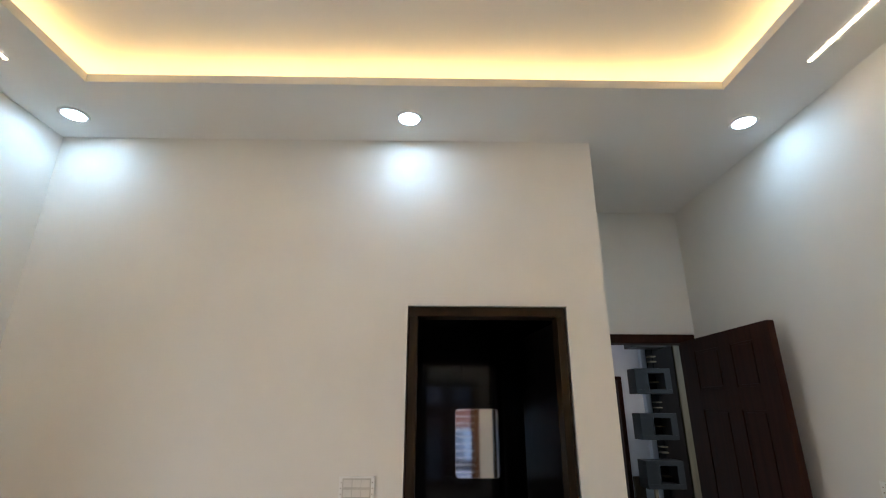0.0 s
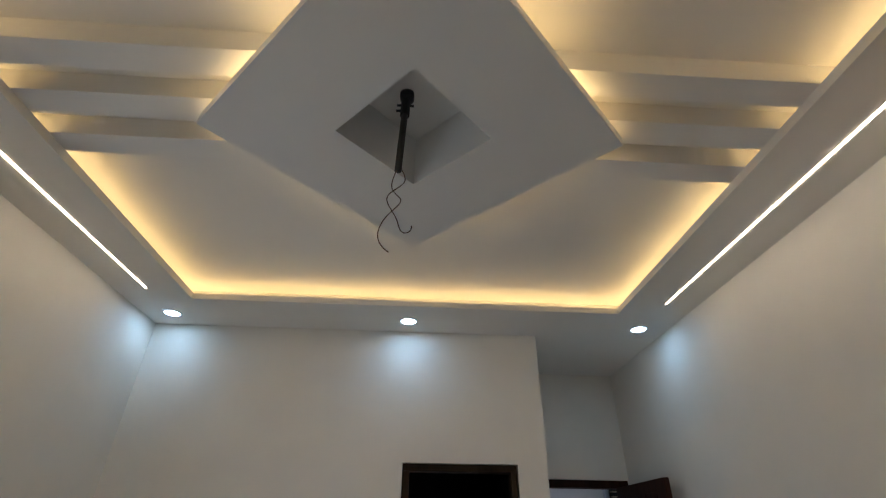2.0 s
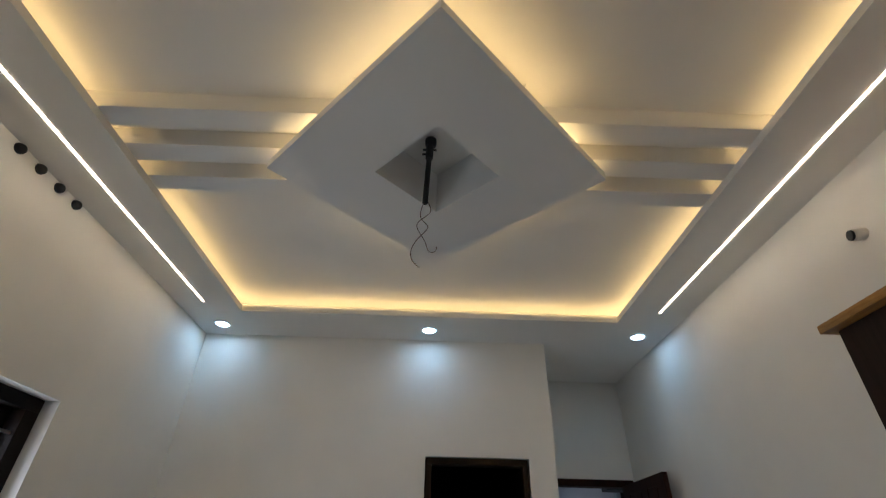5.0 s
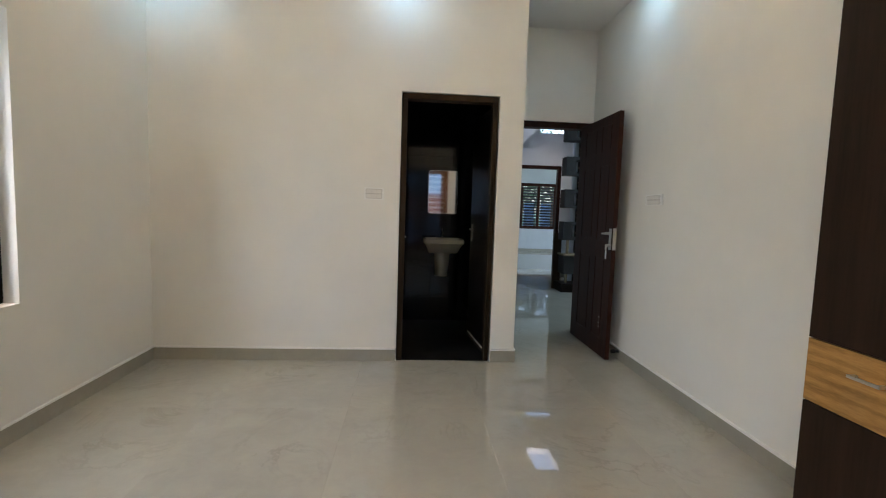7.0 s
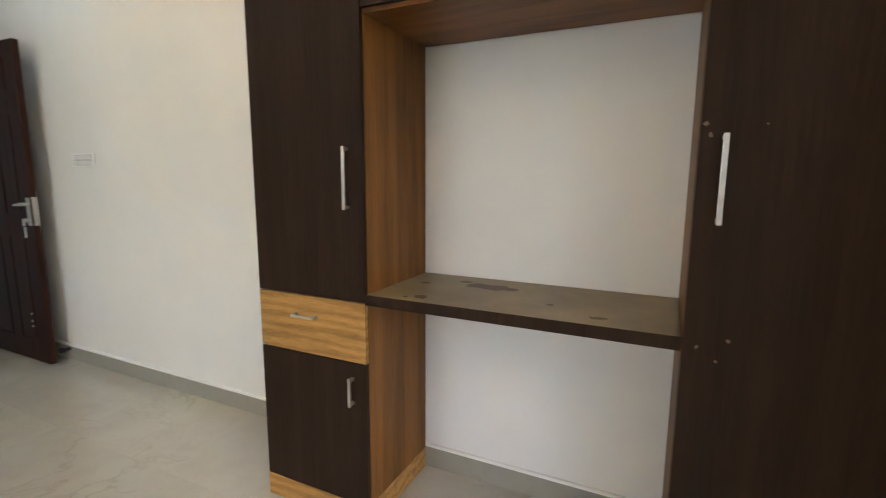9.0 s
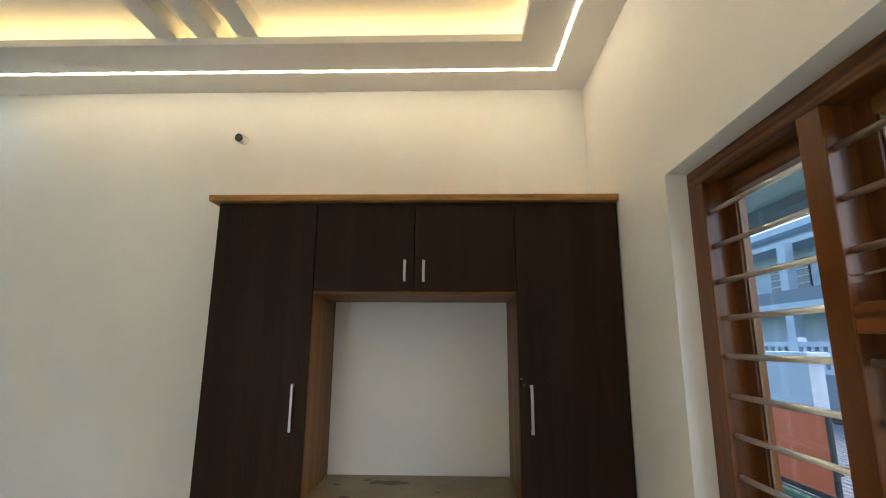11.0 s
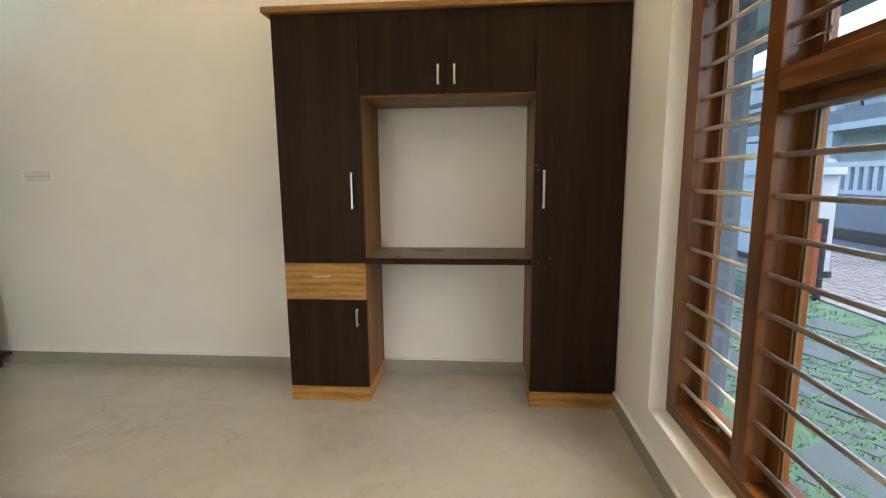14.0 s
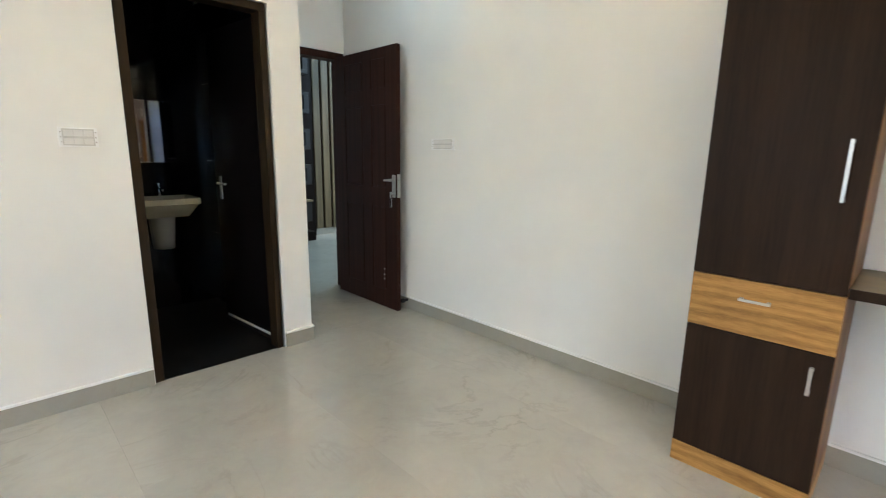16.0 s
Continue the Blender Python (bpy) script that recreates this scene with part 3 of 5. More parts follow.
right = thing("tall_cabinet", (FX, W2, 0), "tall dark wenge wardrobe tower with scuffed door and teak plinth", "wardrobe", "fitted wardrobe")
part("side_panel", boxed(FX + DT + 0.001, BX, W2 - DT, W2, 0.09, 2.165, bevel=0.001), M_TEAKV, right, "teak laminate side facing the niche, shade put into its colour")
part("side_panel", boxed(FX + DT, BX, W3, W3 + DT, 0.09, 2.165), M_WENGE, right)
part("back_panel", boxed(BX - 0.006, BX, W3 + DT, W2 - DT, 0.09, 2.165), M_WENGE, right)
part("plinth", boxed(FX + 0.001, BX, W3, W2, 0.0, 0.089, bevel=0.001), M_TEAKH, right, "teak laminate plinth")
part("deck", boxed(FX + DT, BX - 0.006, W3 + DT, W2 - DT, 0.09, 0.108), M_WENGE, right)
door = leaf(right, W2, W3, 0.09, 2.165)
pull(door, -1.308, 1.24, 0.203)
rnd = random.Random(4)
for y, z, r in ((-1.287, 0.842, 0.0055), (-1.330, 0.812, 0.0045), (-1.352, 0.866, 0.006), (-1.268, 1.365, 0.007), (-1.278, 1.340, 0.006), (-1.385, 1.36, 0.0035), (-1.275, 0.40, 0.0035)):
    b = bmesh.new()
    pts = [(y + r * rnd.uniform(0.5, 1.1) * math.cos(a), z + r * rnd.uniform(0.5, 1.1) * math.sin(a)) for a in [i * math.tau / 9 for i in range(9)]]
    b.faces.new([b.verts.new((FX - 0.0006, p, q)) for p, q in pts])
    part("scuff", b, M_SCUFF, door, "pale glue scuff mark")

top = thing("overhead_cabinet", (FX, W1, 1.745), "dark wenge overhead cabinet with two doors above the niche", "cabinet", "fitted wardrobe")
part("bottom_panel", boxed(FX + DT + 0.001, BX, W2, W1, 1.733, 1.733 + DT, bevel=0.001), M_TEAKU, top, "teak laminate underside, shade put into its colour")
part("back_panel", boxed(BX - 0.006, BX, W2, W1, 1.733 + DT, 2.165), M_WENGE, top)
door = leaf(top, W1, -0.791, 1.745, 2.165)
pull(door, -0.749, 1.838, 0.10)
door = leaf(top, -0.791, W2, 1.745, 2.165)
pull(door, -0.835, 1.837, 0.10)
solo("cornice_board", boxed(FX - 0.038, BX, W3, W0 + 0.034, 2.1655, 2.195, bevel=0.003), M_TEAKH, (FX, W0, 2.1655), "overhanging teak cornice board on top of the wardrobe", "cornice")
desk = thing("niche_desk", (FX, W1, 0.827), "dark-edged desk shelf with a stained brown top in the wardrobe niche", "desk")
part("desktop", boxed(FX + 0.002, BX, W2 + 0.001, W1 - 0.001, 0.827, 0.8595, bevel=0.001), M_DESK, desk, "worn brown unfinished top")
part("edge_band", boxed(FX - 0.002, FX + 0.002, W2 + 0.001, W1 - 0.001, 0.826, 0.861, bevel=0.0008), M_WENGE, desk, "dark wenge edge band")
for cx, cy, r, k in ((1.66, -0.66, 0.050, 1.9), (1.43, -0.50, 0.022, 1.4), (1.41, -0.455, 0.010, 1.2), (1.44, -1.05, 0.018, 1.5), (1.62, -0.42, 0.012, 2.0), (1.52, -0.90, 0.010, 1.6), (1.70, -0.55, 0.016, 1.8)):
    b = bmesh.new()
    ph = rnd.uniform(0, 6)
    ring_pts = []
    for i in range(44):
        a = i * math.tau / 44
        q = r * (0.85 + 0.14 * math.sin(2 * a + ph) + 0.10 * math.sin(5 * a + 2 * ph) + 0.07 * math.sin(9 * a - ph) + rnd.uniform(-0.04, 0.04))
        ring_pts.append((cx + q * math.cos(a), cy + q * k * math.sin(a)))
    b.faces.new([b.verts.new((p, q, 0.8602)) for p, q in ring_pts])
    part("stain", b, M_GLUE, desk, "dark spilled glue stain")


# ---- bathroom door frame, bathroom ----
dx0, dx1, dz = DOOR1
FR = 0.048
fr = tagged(new("door_1"), "open dark brown bathroom door in a stained wooden frame", "door", kind="structure")
fr.location = (dx0, YF, 0)
part("jamb", boxed(dx0 + 0.004, dx0 + FR, YF + 0.012, YF + 0.115, 0.0, dz - FR, bevel=0.003), M_JAMB, fr)
part("jamb", boxed(dx1 - FR, dx1 - 0.010, YF + 0.012, YF + 0.115, 0.0, dz - FR, bevel=0.003), M_JAMB, fr)
part("head", boxed(dx0 + 0.004, dx1 - 0.010, YF + 0.012, YF + 0.115, dz - FR, dz - 0.004, bevel=0.003), M_JAMB, fr)
lf = part("door_leaf", boxed(0.600, 0.636, YF + 0.125, YF + 0.795, 0.012, dz - FR - 0.003, bevel=0.002), M_BATHLEAF, fr, "near-black door leaf swung inward")
part("edge_strip", boxed(0.600, 0.636, YF + 0.116, YF + 0.1248, 0.012, dz - FR - 0.003, bevel=0.002), M_JAMB, lf, "brown lipped hinge edge")
part("kick_strip", boxed(0.596, 0.600, YF + 0.16, YF + 0.76, 0.045, 0.062), M_PVC, lf, "thin pale strip along the foot")
for z in (0.25, 1.05, 1.93):
    part("hinge", rodded((0.632, YF + 0.108, z - 0.05), (0.632, YF + 0.108, z + 0.05), 0.008, 10), M_BRASS, lf, "brass hinge")
hd = part("handle_plate", boxed(0.592, 0.600, YF + 0.70, YF + 0.73, 0.93, 1.09, bevel=0.002), M_STEEL, lf, "steel handle plate")
part("lever", rodded((0.575, YF + 0.715, 1.04), (0.575, YF + 0.60, 1.04), 0.008, 10), M_STEEL, hd)
# the leaf stands a few degrees short of square to the wall
hinge_at = Vector((0.640 - dx0, 0.116, 0))
lf.matrix_basis = Matrix.Translation(hinge_at + Vector((0.062, 0.002, 0))) @ Matrix.Rotation(radians(5.5), 4, "Z") @ Matrix.Translation(-hinge_at)
part("latch_catch", rodded((dx0 + FR - 0.004, YF + 0.07, 0.99), (dx0 + FR + 0.012, YF + 0.07, 0.99), 0.006, 10), M_STEEL, fr, "steel latch stud")

BX0, BX1, BY0, BY1 = -0.95, 0.76, YF + 0.12, 3.80
structure("wall_bath_back", boxed(BX0 - 0.1, BX1, BY1, BY1 + 0.12, -0.45, ZT), M_BLACKTILE, "black glossy tiled bathroom wall", "wall")
structure("wall_bath_west", boxed(BX0 - 0.1, BX0, BY0, BY1, -0.45, ZT), M_BLACKTILE, "black glossy tiled bathroom wall", "wall")
structure("floor_bath", boxed(BX0, BX1, YT, BY1, -0.45, -0.012), M_BLACKFLOOR, "dark stone-tiled bathroom floor", "floor")
structure("ceiling_bath", boxed(BX0, BX1, BY0, BY1, 2.7, 2.8), M_CEIL, "plain bathroom ceiling", "ceiling")
# black tiles, each on its own, on the walls the doorway shows
wb = bpy.data.objects["wall_bath_back"]
tile = boxed(0, 0.298, 0, 0.008, 0, 0.598, bevel=0.0015)
me_tile = bpy.data.meshes.new("tile")
tile.to_mesh(me_tile)
tile.free()
me_tile.materials.append(M_BLACKTILE)
for i in range(6):
    for k in range(4):
        o = new("tile", me_tile)
        o.parent = wb
        o.location = (-0.94 + 0.3 * i if i < 5 else 0.46, BY1 - 0.0082, -0.015 + 0.6 * k)
wp = bpy.data.objects["wall_passage"]
for i in range(5):
    for k in range(4):
        o = new("tile", me_tile)
        o.parent = wp
        o.matrix_basis = pose(BX1 - 0.0002, BY0 + 0.008 + 0.2575 * i, -0.015 + 0.6 * k, 0, 0, 90)

mir = thing("wall_mirror", (0.395, BY1 - 0.02, 1.15), "frameless wall mirror with rounded corners above the basin", "mirror")


def rounded_plate(bm, x0, x1, z0, z1, y0, y1, r, n=6):
    pts = []
    for cx, cz, a0 in ((x1 - r, z1 - r, 0), (x0 + r, z1 - r, 90), (x0 + r, z0 + r, 180), (x1 - r, z0 + r, 270)):
        for i in range(n + 1):
            a = radians(a0 + 90 * i / n)
            pts.append((cx + r * math.cos(a), cz + r * math.sin(a)))
    f = [bm.verts.new((x, y0, z)) for x, z in pts]
    k = [bm.verts.new((x, y1, z)) for x, z in pts]
    bm.faces.new(f)
    bm.faces.new(k[::-1])
    for i in range(len(pts)):
        j = (i + 1) % len(pts)
        bm.faces.new((f[j], f[i], k[i], k[j]))
    return bm


part("rim", rounded_plate(bmesh.new(), 0.222, 0.568, 1.148, 1.662, BY1 - 0.016, BY1 - 0.009, 0.035), M_CHROME, mir, "bright polished edge")
part("glass", rounded_plate(bmesh.new(), 0.228, 0.562, 1.154, 1.656, BY1 - 0.0185, BY1 - 0.0162, 0.030), M_MIRROR, mir, "silvered mirror glass")

mir.location, mir.scale = (0.3665, BY1 - 0.02, 1.171), (0.927, 1.0, 0.905)

bas = thing("wash_basin", (0.40, BY1, 0.72), "cream ceramic wall-hung wash basin with half pedestal", "wash basin")
b = bmesh.new()
levels = [(0.165, 0.27, 0.725), (0.19, 0.345, 0.785), (0.215, 0.395, 0.833), (0.228, 0.41, 0.838), (0.228, 0.41, 0.885)]
rows_ = []
for hw, dep, z in levels:
    pts = []
    for i in range(17):
        a = radians(180 + 180 * i / 16)
        c_, s_ = math.cos(a), math.sin(a)
        pts.append((0.40 + hw * (abs(c_) ** 0.13) * (1 if c_ > 0 else -1), BY1 - 0.01 - dep * (abs(s_) ** 0.14), z))
    rows_.append([b.verts.new(p) for p in pts])
for p, q in zip(rows_, rows_[1:]):
    for i in range(16):
        b.faces.new((p[i], p[i + 1], q[i + 1], q[i]))
    b.faces.new((p[16], p[0], q[0], q[16]))
b.faces.new(rows_[0])
inner = []
for sc, z in ((0.88, 0.885), (0.80, 0.84), (0.55, 0.80)):
    inner.append([b.verts.new((0.40 + (v.co.x - 0.40) * sc, BY1 - 0.215 + (v.co.y - BY1 + 0.215) * sc, z)) for v in rows_[-1]])
for p, q in zip([rows_[-1]] + inner, inner):
    for i in range(16):
        b.faces.new((p[i], p[i + 1], q[i + 1], q[i]))
    b.faces.new((p[16], p[0], q[0], q[16]))
b.faces.new(inner[-1])
part("bowl", b, M_PORCELAIN, bas)
b = bmesh.new()
lo, hi = [], []
for i in range(13):
    a = radians(180 + 180 * i / 12)
    c_, s_ = math.cos(a), math.sin(a)
    lo.append(b.verts.new((0.40 + 0.078 * c_, BY1 - 0.009 - 0.15 * abs(s_) ** 0.6, 0.44)))
    hi.append(b.verts.new((0.40 + 0.095 * c_, BY1 - 0.009 - 0.20 * abs(s_) ** 0.6, 0.716)))
for i in range(12):
    b.faces.new((lo[i], lo[i + 1], hi[i + 1], hi[i]))
b.faces.new((lo[12], lo[0], hi[0], hi[12]))
b.faces.new(lo[::-1])
b.faces.new(hi)
part("pedestal", b, M_PORCELAIN, bas, "cream half pedestal", True)
tap = part("tap", rodded((0.40, BY1 - 0.06, 0.884), (0.40, BY1 - 0.06, 0.985), 0.014, 14), M_CHROME, bas, "chrome pillar tap")
part("spout", rodded((0.40, BY1 - 0.06, 0.955), (0.40, BY1 - 0.17, 0.94), 0.009, 12), M_CHROME, tap)
part("lever", boxed(0.392, 0.408, BY1 - 0.075, BY1 - 0.02, 0.985, 0.995, bevel=0.003), M_CHROME, tap)
bas.location, bas.scale = (0.371, BY1, 0.757), (0.927, 0.927, 0.927)


# ---- bedroom door ----
ex0, ex1, ez = DOOR2
fr2 = tagged(new("door_2"), "open dark-stained panelled wooden bedroom door with steel lock", "door", kind="structure")
fr2.location = (ex0, YA, 0)
part("jamb", boxed(ex0 + 0.004, ex0 + 0.055, YA - 0.006, YA + 0.115, 0, ez - 0.06, bevel=0.003), M_DOOR, fr2)
part("jamb", boxed(ex1 - 0.058, ex1 - 0.004, YA - 0.006, YA + 0.115, 0, ez - 0.06, bevel=0.003), M_DOOR, fr2)
part("head", boxed(ex0 + 0.004, ex1 - 0.004, YA - 0.006, YA + 0.115, ez - 0.06, ez - 0.002, bevel=0.003), M_DOOR, fr2)
LX0, LX1, LY0, LY1, LZ1 = 1.667, 1.703, 2.392, 3.238, 2.053
lf = part("door_leaf", boxed(LX0 + 0.006, LX1, LY0, LY1, 0.010, LZ1, bevel=0.002), M_DOOR, fr2, "dark reddish-brown panelled leaf")
cols = ((2.525, 2.715), (2.835, 3.085))
rows2 = ((0.16, 0.85), (1.00, 1.635), (1.75, 1.975))
ycuts = [LY0, cols[0][0], cols[0][1], cols[1][0], cols[1][1], LY1]
for a, c in ((ycuts[0], ycuts[1]), (ycuts[2], ycuts[3]), (ycuts[4], ycuts[5])):
    part("stile", boxed(LX0, LX0 + 0.0062, a, c, 0.010, LZ1, bevel=0.0015), M_DOOR, lf)
for a, c in cols:
    zc = [0.010] + [z for r in rows2 for z in r] + [LZ1]
    for k in range(0, len(zc), 2):
        part("rail", boxed(LX0, LX0 + 0.0062, a, c, zc[k], zc[k + 1], bevel=0.0015), M_DOOR, lf)
    for za, zb in rows2:
        part("panel", boxed(LX0 + 0.001, LX0 + 0.0064, a + 0.012, c - 0.012, za + 0.012, zb - 0.012, bevel=0.003), M_DOOR, lf)
plate = part("lock_plate", boxed(LX0 - 0.006, LX0, 2.405, 2.445, 0.93, 1.105, bevel=0.002), M_STEEL, lf, "steel lock plate")
part("lever", rodded((LX0 - 0.045, 2.425, 1.065), (LX0 - 0.045, 2.495, 1.060), 0.0075, 12), M_STEEL, plate)
part("spindle", rodded((LX0 - 0.006, 2.425, 1.065), (LX0 - 0.050, 2.425, 1.065), 0.011, 12), M_STEEL, plate)
part("key_barrel", rodded((LX0 - 0.006, 2.427, 0.965), (LX0 - 0.030, 2.427, 0.965), 0.012, 12), M_STEEL, plate)
part("key", boxed(LX0 - 0.042, LX0 - 0.028, 2.4255, 2.4285, 0.93, 0.975, bevel=0.001), M_STEEL, plate)
part("key_fob", boxed(LX0 - 0.034, LX0 - 0.028, 2.417, 2.439, 0.855, 0.925, bevel=0.002), M_CHROME, plate, "shiny key hanging in the lock")
part("edge_lock", boxed(LX0 + 0.003, LX1 - 0.003, LY0 - 0.003, LY0, 0.93, 1.11, bevel=0.001), M_STEEL, lf, "steel lock faceplate on the edge")
for z in (0.335, 0.285, 0.25):
    part("screw_hole", rodded((LX0 - 0.0012, 2.56, z), (LX0 + 0.001, 2.56, z), 0.006, 10), M_PVC, lf, "small pale filled screw mark")
stop = thing("door_stop", (1.77, 2.42, 0.09), "small black rubber door stop on the skirting", "door stop")
part("bumper", lathe(bmesh.new(), (XR - 0.0125, 2.42, 0.075), (-1, 0, 0), [(0.012, 0), (0.010, 0.03), (0.017, 0.034), (0.017, 0.06), (0.012, 0.066)], 16), M_BLACK, stop)


# ---- small fittings in the room ----
def switch_board(name, along, centre, w, h, n, label):
    """A modular switch plate on a wall; along is the wall's level axis."""
    cx, cy, cz = centre
    g = thing(name, centre, label, "switch board", "wall switch boards")

    def pl(nm, u0, u1, v0, v1, d0, d1, mat, par, lab=""):
        if along == "x":
            return part(nm, boxed(cx + u0, cx + u1, cy - d1, cy - d0, cz + v0, cz + v1, bevel=0.0012), mat, par, lab)
        return part(nm, boxed(cx - d1, cx - d0, cy + u0, cy + u1, cz + v0, cz + v1, bevel=0.0012), mat, par, lab)

    p = pl("plate", -w / 2, w / 2, -h / 2, h / 2, 0, 0.012, M_PLASTIC, g)
    m = w * 0.12
    # thin grey plate painted as the shadow line round the modules
    pl("module_shadow", -w / 2 + m - 0.004, w / 2 - m + 0.004, -h * 0.42, h * 0.42, 0.0118, 0.0122, M_GAP, p, "grey plate drawn as the shadow line round the modules")
    sw = (w - 2 * m) / n
    for i in range(n):
        a = -w / 2 + m + i * sw
        if i in (1, n - 2):
            pl("socket", a + 0.001, a + sw - 0.001, -h * 0.36, -h * 0.05, 0.0123, 0.0150, M_PLASTICD, p)
            pl("socket", a + 0.001, a + sw - 0.001, h * 0.05, h * 0.36, 0.0123, 0.0150, M_PLASTICD, p)
            for du in (-0.2, 0.2):
                pl("slot", a + sw * (0.5 + du) - 0.002, a + sw * (0.5 + du) + 0.002, -0.004, 0.004, 0.0151, 0.0154, M_GAP, p)
        else:
            pl("rocker", a + 0.001, a + sw - 0.001, -h * 0.36, -h * 0.05, 0.0123, 0.0165, M_PLASTICD, p)
            pl("rocker", a + 0.001, a + sw - 0.001, h * 0.05, h * 0.36, 0.0123, 0.0165, M_PLASTICD, p)
    for sgn in (-1, 1):
        for v in (-0.25, 0.0, 0.25):
            u = sgn * (w / 2 - m * 0.45)
            pl("screw_cap", u - 0.002, u + 0.002, v * h - 0.002, v * h + 0.002, 0.0121, 0.0128, M_CAP, p)


switch_board("switch_board", "x", (-0.266, YF, 1.321), 0.148, 0.090, 3, "white modular switch board beside the bathroom doorway")
switch_board("switch_board", "y", (XR, 2.028, 1.338), 0.235, 0.078, 5, "wide white modular switch board on the plain wall")

sl = thing("conduit_sleeve", (XR, 0.272, 2.688), "open white plastic conduit sleeve sticking out of the wall", "conduit")
b = bmesh.new()
n = 20
prof = [(0.027, -0.01), (0.027, 0.045), (0.0235, 0.045), (0.0235, -0.01)]
q = Matrix.Translation((XR, 0.272, 2.688)) @ Vector((-1, 0.25, -0.05)).to_track_quat("Z", "Y").to_matrix().to_4x4()
rg = [[b.verts.new(q @ Vector((r * math.cos(i * math.tau / n), r * math.sin(i * math.tau / n), h))) for i in range(n)] for r, h in prof]
for p, r2 in zip(rg, rg[1:]):
    for i in range(n):
        b.faces.new((p[i], p[(i + 1) % n], r2[(i + 1) % n], r2[i]))
part("sleeve", b, M_PVC, sl, "", True)
# solid black rod stands for the shade in the open sleeve
part("bore_shade", rodded(q @ Vector((0, 0, 0.0)), q @ Vector((0, 0, 0.054)), 0.0232, 16), M_BLACK, sl, "black filler for the shade inside the sleeve")
for y in (0.225, 0.359, 0.494, 0.628):
    st = thing("conduit_stub", (XL, y, 2.975), "short black conduit stub where wall meets ceiling", "conduit", "black conduit stubs")
    part("stub", lathe(bmesh.new(), (XL, y, 2.972), (1, 0, -0.15), [(0.026, -0.004), (0.025, 0.012), (0.021, 0.022), (0.012, 0.027)], 14), M_BLACK, st, "", True)

tl = thing("tube_light", (0.49, YB, 2.63), "unlit white tube light batten on the window wall", "tube light")
part("batten", boxed(-0.71, 0.485, YB + 0.0005, YB + 0.010, 2.612, 2.664, bevel=0.004), M_PVC, tl)
part("end_cap", boxed(0.4852, 0.492, YB + 0.001, YB + 0.046, 2.610, 2.666, bevel=0.003), M_PLASTIC, tl)
part("diffuser", boxed(-0.70, 0.485, YB + 0.0102, YB + 0.044, 2.616, 2.660, bevel=0.006), M_PLASTIC, tl, "opal white diffuser")
part("clip", boxed(0.20, 0.204, YB + 0.0005, YB + 0.016, 2.606, 2.612, bevel=0.001), M_DARKM, tl, "small dark clip")

# fan rod with loose wires
hook = thing("fan_rod", (CX - 0.04, CY, 3.2), "black ceiling fan rod with two loose wires, no fan fitted", "fan rod")
hx, hy = -0.088, 0.285
part("pipe", rodded((hx + 0.004, hy, 3.15), (hx - 0.006, hy, 2.785), 0.0125, 14), M_BLACK, hook, "", True)
part("hook_bar", rodded((hx, hy, 3.2), (hx, hy, 3.14), 0.007, 10), M_DARKM, hook)
b = lathe(bmesh.new(), (hx + 0.006, hy - 0.02, 3.165), (0, 1, 0), [(0.014, 0), (0.027, 0.002), (0.028, 0.02), (0.027, 0.038), (0.014, 0.040)], 18)
part("shackle", b, M_DARKM, hook, "black shackle wheel", True)
part("bolt", rodded((hx - 0.03, hy, 3.115), (hx + 0.035, hy, 3.115), 0.005, 8), M_DARKM, hook)
part("bolt", rodded((hx - 0.032, hy, 3.085), (hx + 0.018, hy, 3.085), 0.005, 8), M_DARKM, hook)
part("collar", rodded((hx + 0.002, hy, 3.06), (hx + 0.003, hy, 3.15), 0.018, 12), M_BLACK, hook)


def wire(name, pts, r, parent):
    cu = bpy.data.curves.new(name, "CURVE")
    cu.dimensions, cu.bevel_depth, cu.bevel_resolution = "3D", r, 2
    sp = cu.splines.new("NURBS")
    sp.points.add(len(pts) - 1)
    o = base_of(parent)
    for p, c in zip(sp.points, pts):
        p.co = (*(Vector(c) - o), 1)
    sp.use_endpoint_u, sp.order_u = True, 4
    tmp = bpy.data.objects.new(name, cu)
    me = bpy.data.meshes.new_from_object(tmp)
    bpy.data.objects.remove(tmp)
    me.materials.append(M_WIRE)
    ob = new(name, me)
    ob.parent = parent
    return ob


wire("wire", [(hx - 0.006, hy, 2.80), (hx - 0.03, hy, 2.73), (hx - 0.02, hy + 0.005, 2.69), (hx + 0.025, hy, 2.66), (hx - 0.01, hy - 0.01, 2.61), (hx - 0.06, hy, 2.55), (hx - 0.055, hy, 2.48), (hx - 0.015, hy + 0.005, 2.455)], 0.0018, hook)
wire("wire", [(hx + 0.002, hy, 2.80), (hx + 0.03, hy, 2.75), (hx + 0.015, hy, 2.72), (hx - 0.04, hy + 0.006, 2.685), (hx - 0.035, hy, 2.64), (hx + 0.01, hy - 0.01, 2.57), (hx + 0.015, hy, 2.515), (hx + 0.055, hy, 2.53), (hx + 0.052, hy, 2.555)], 0.0018, hook)


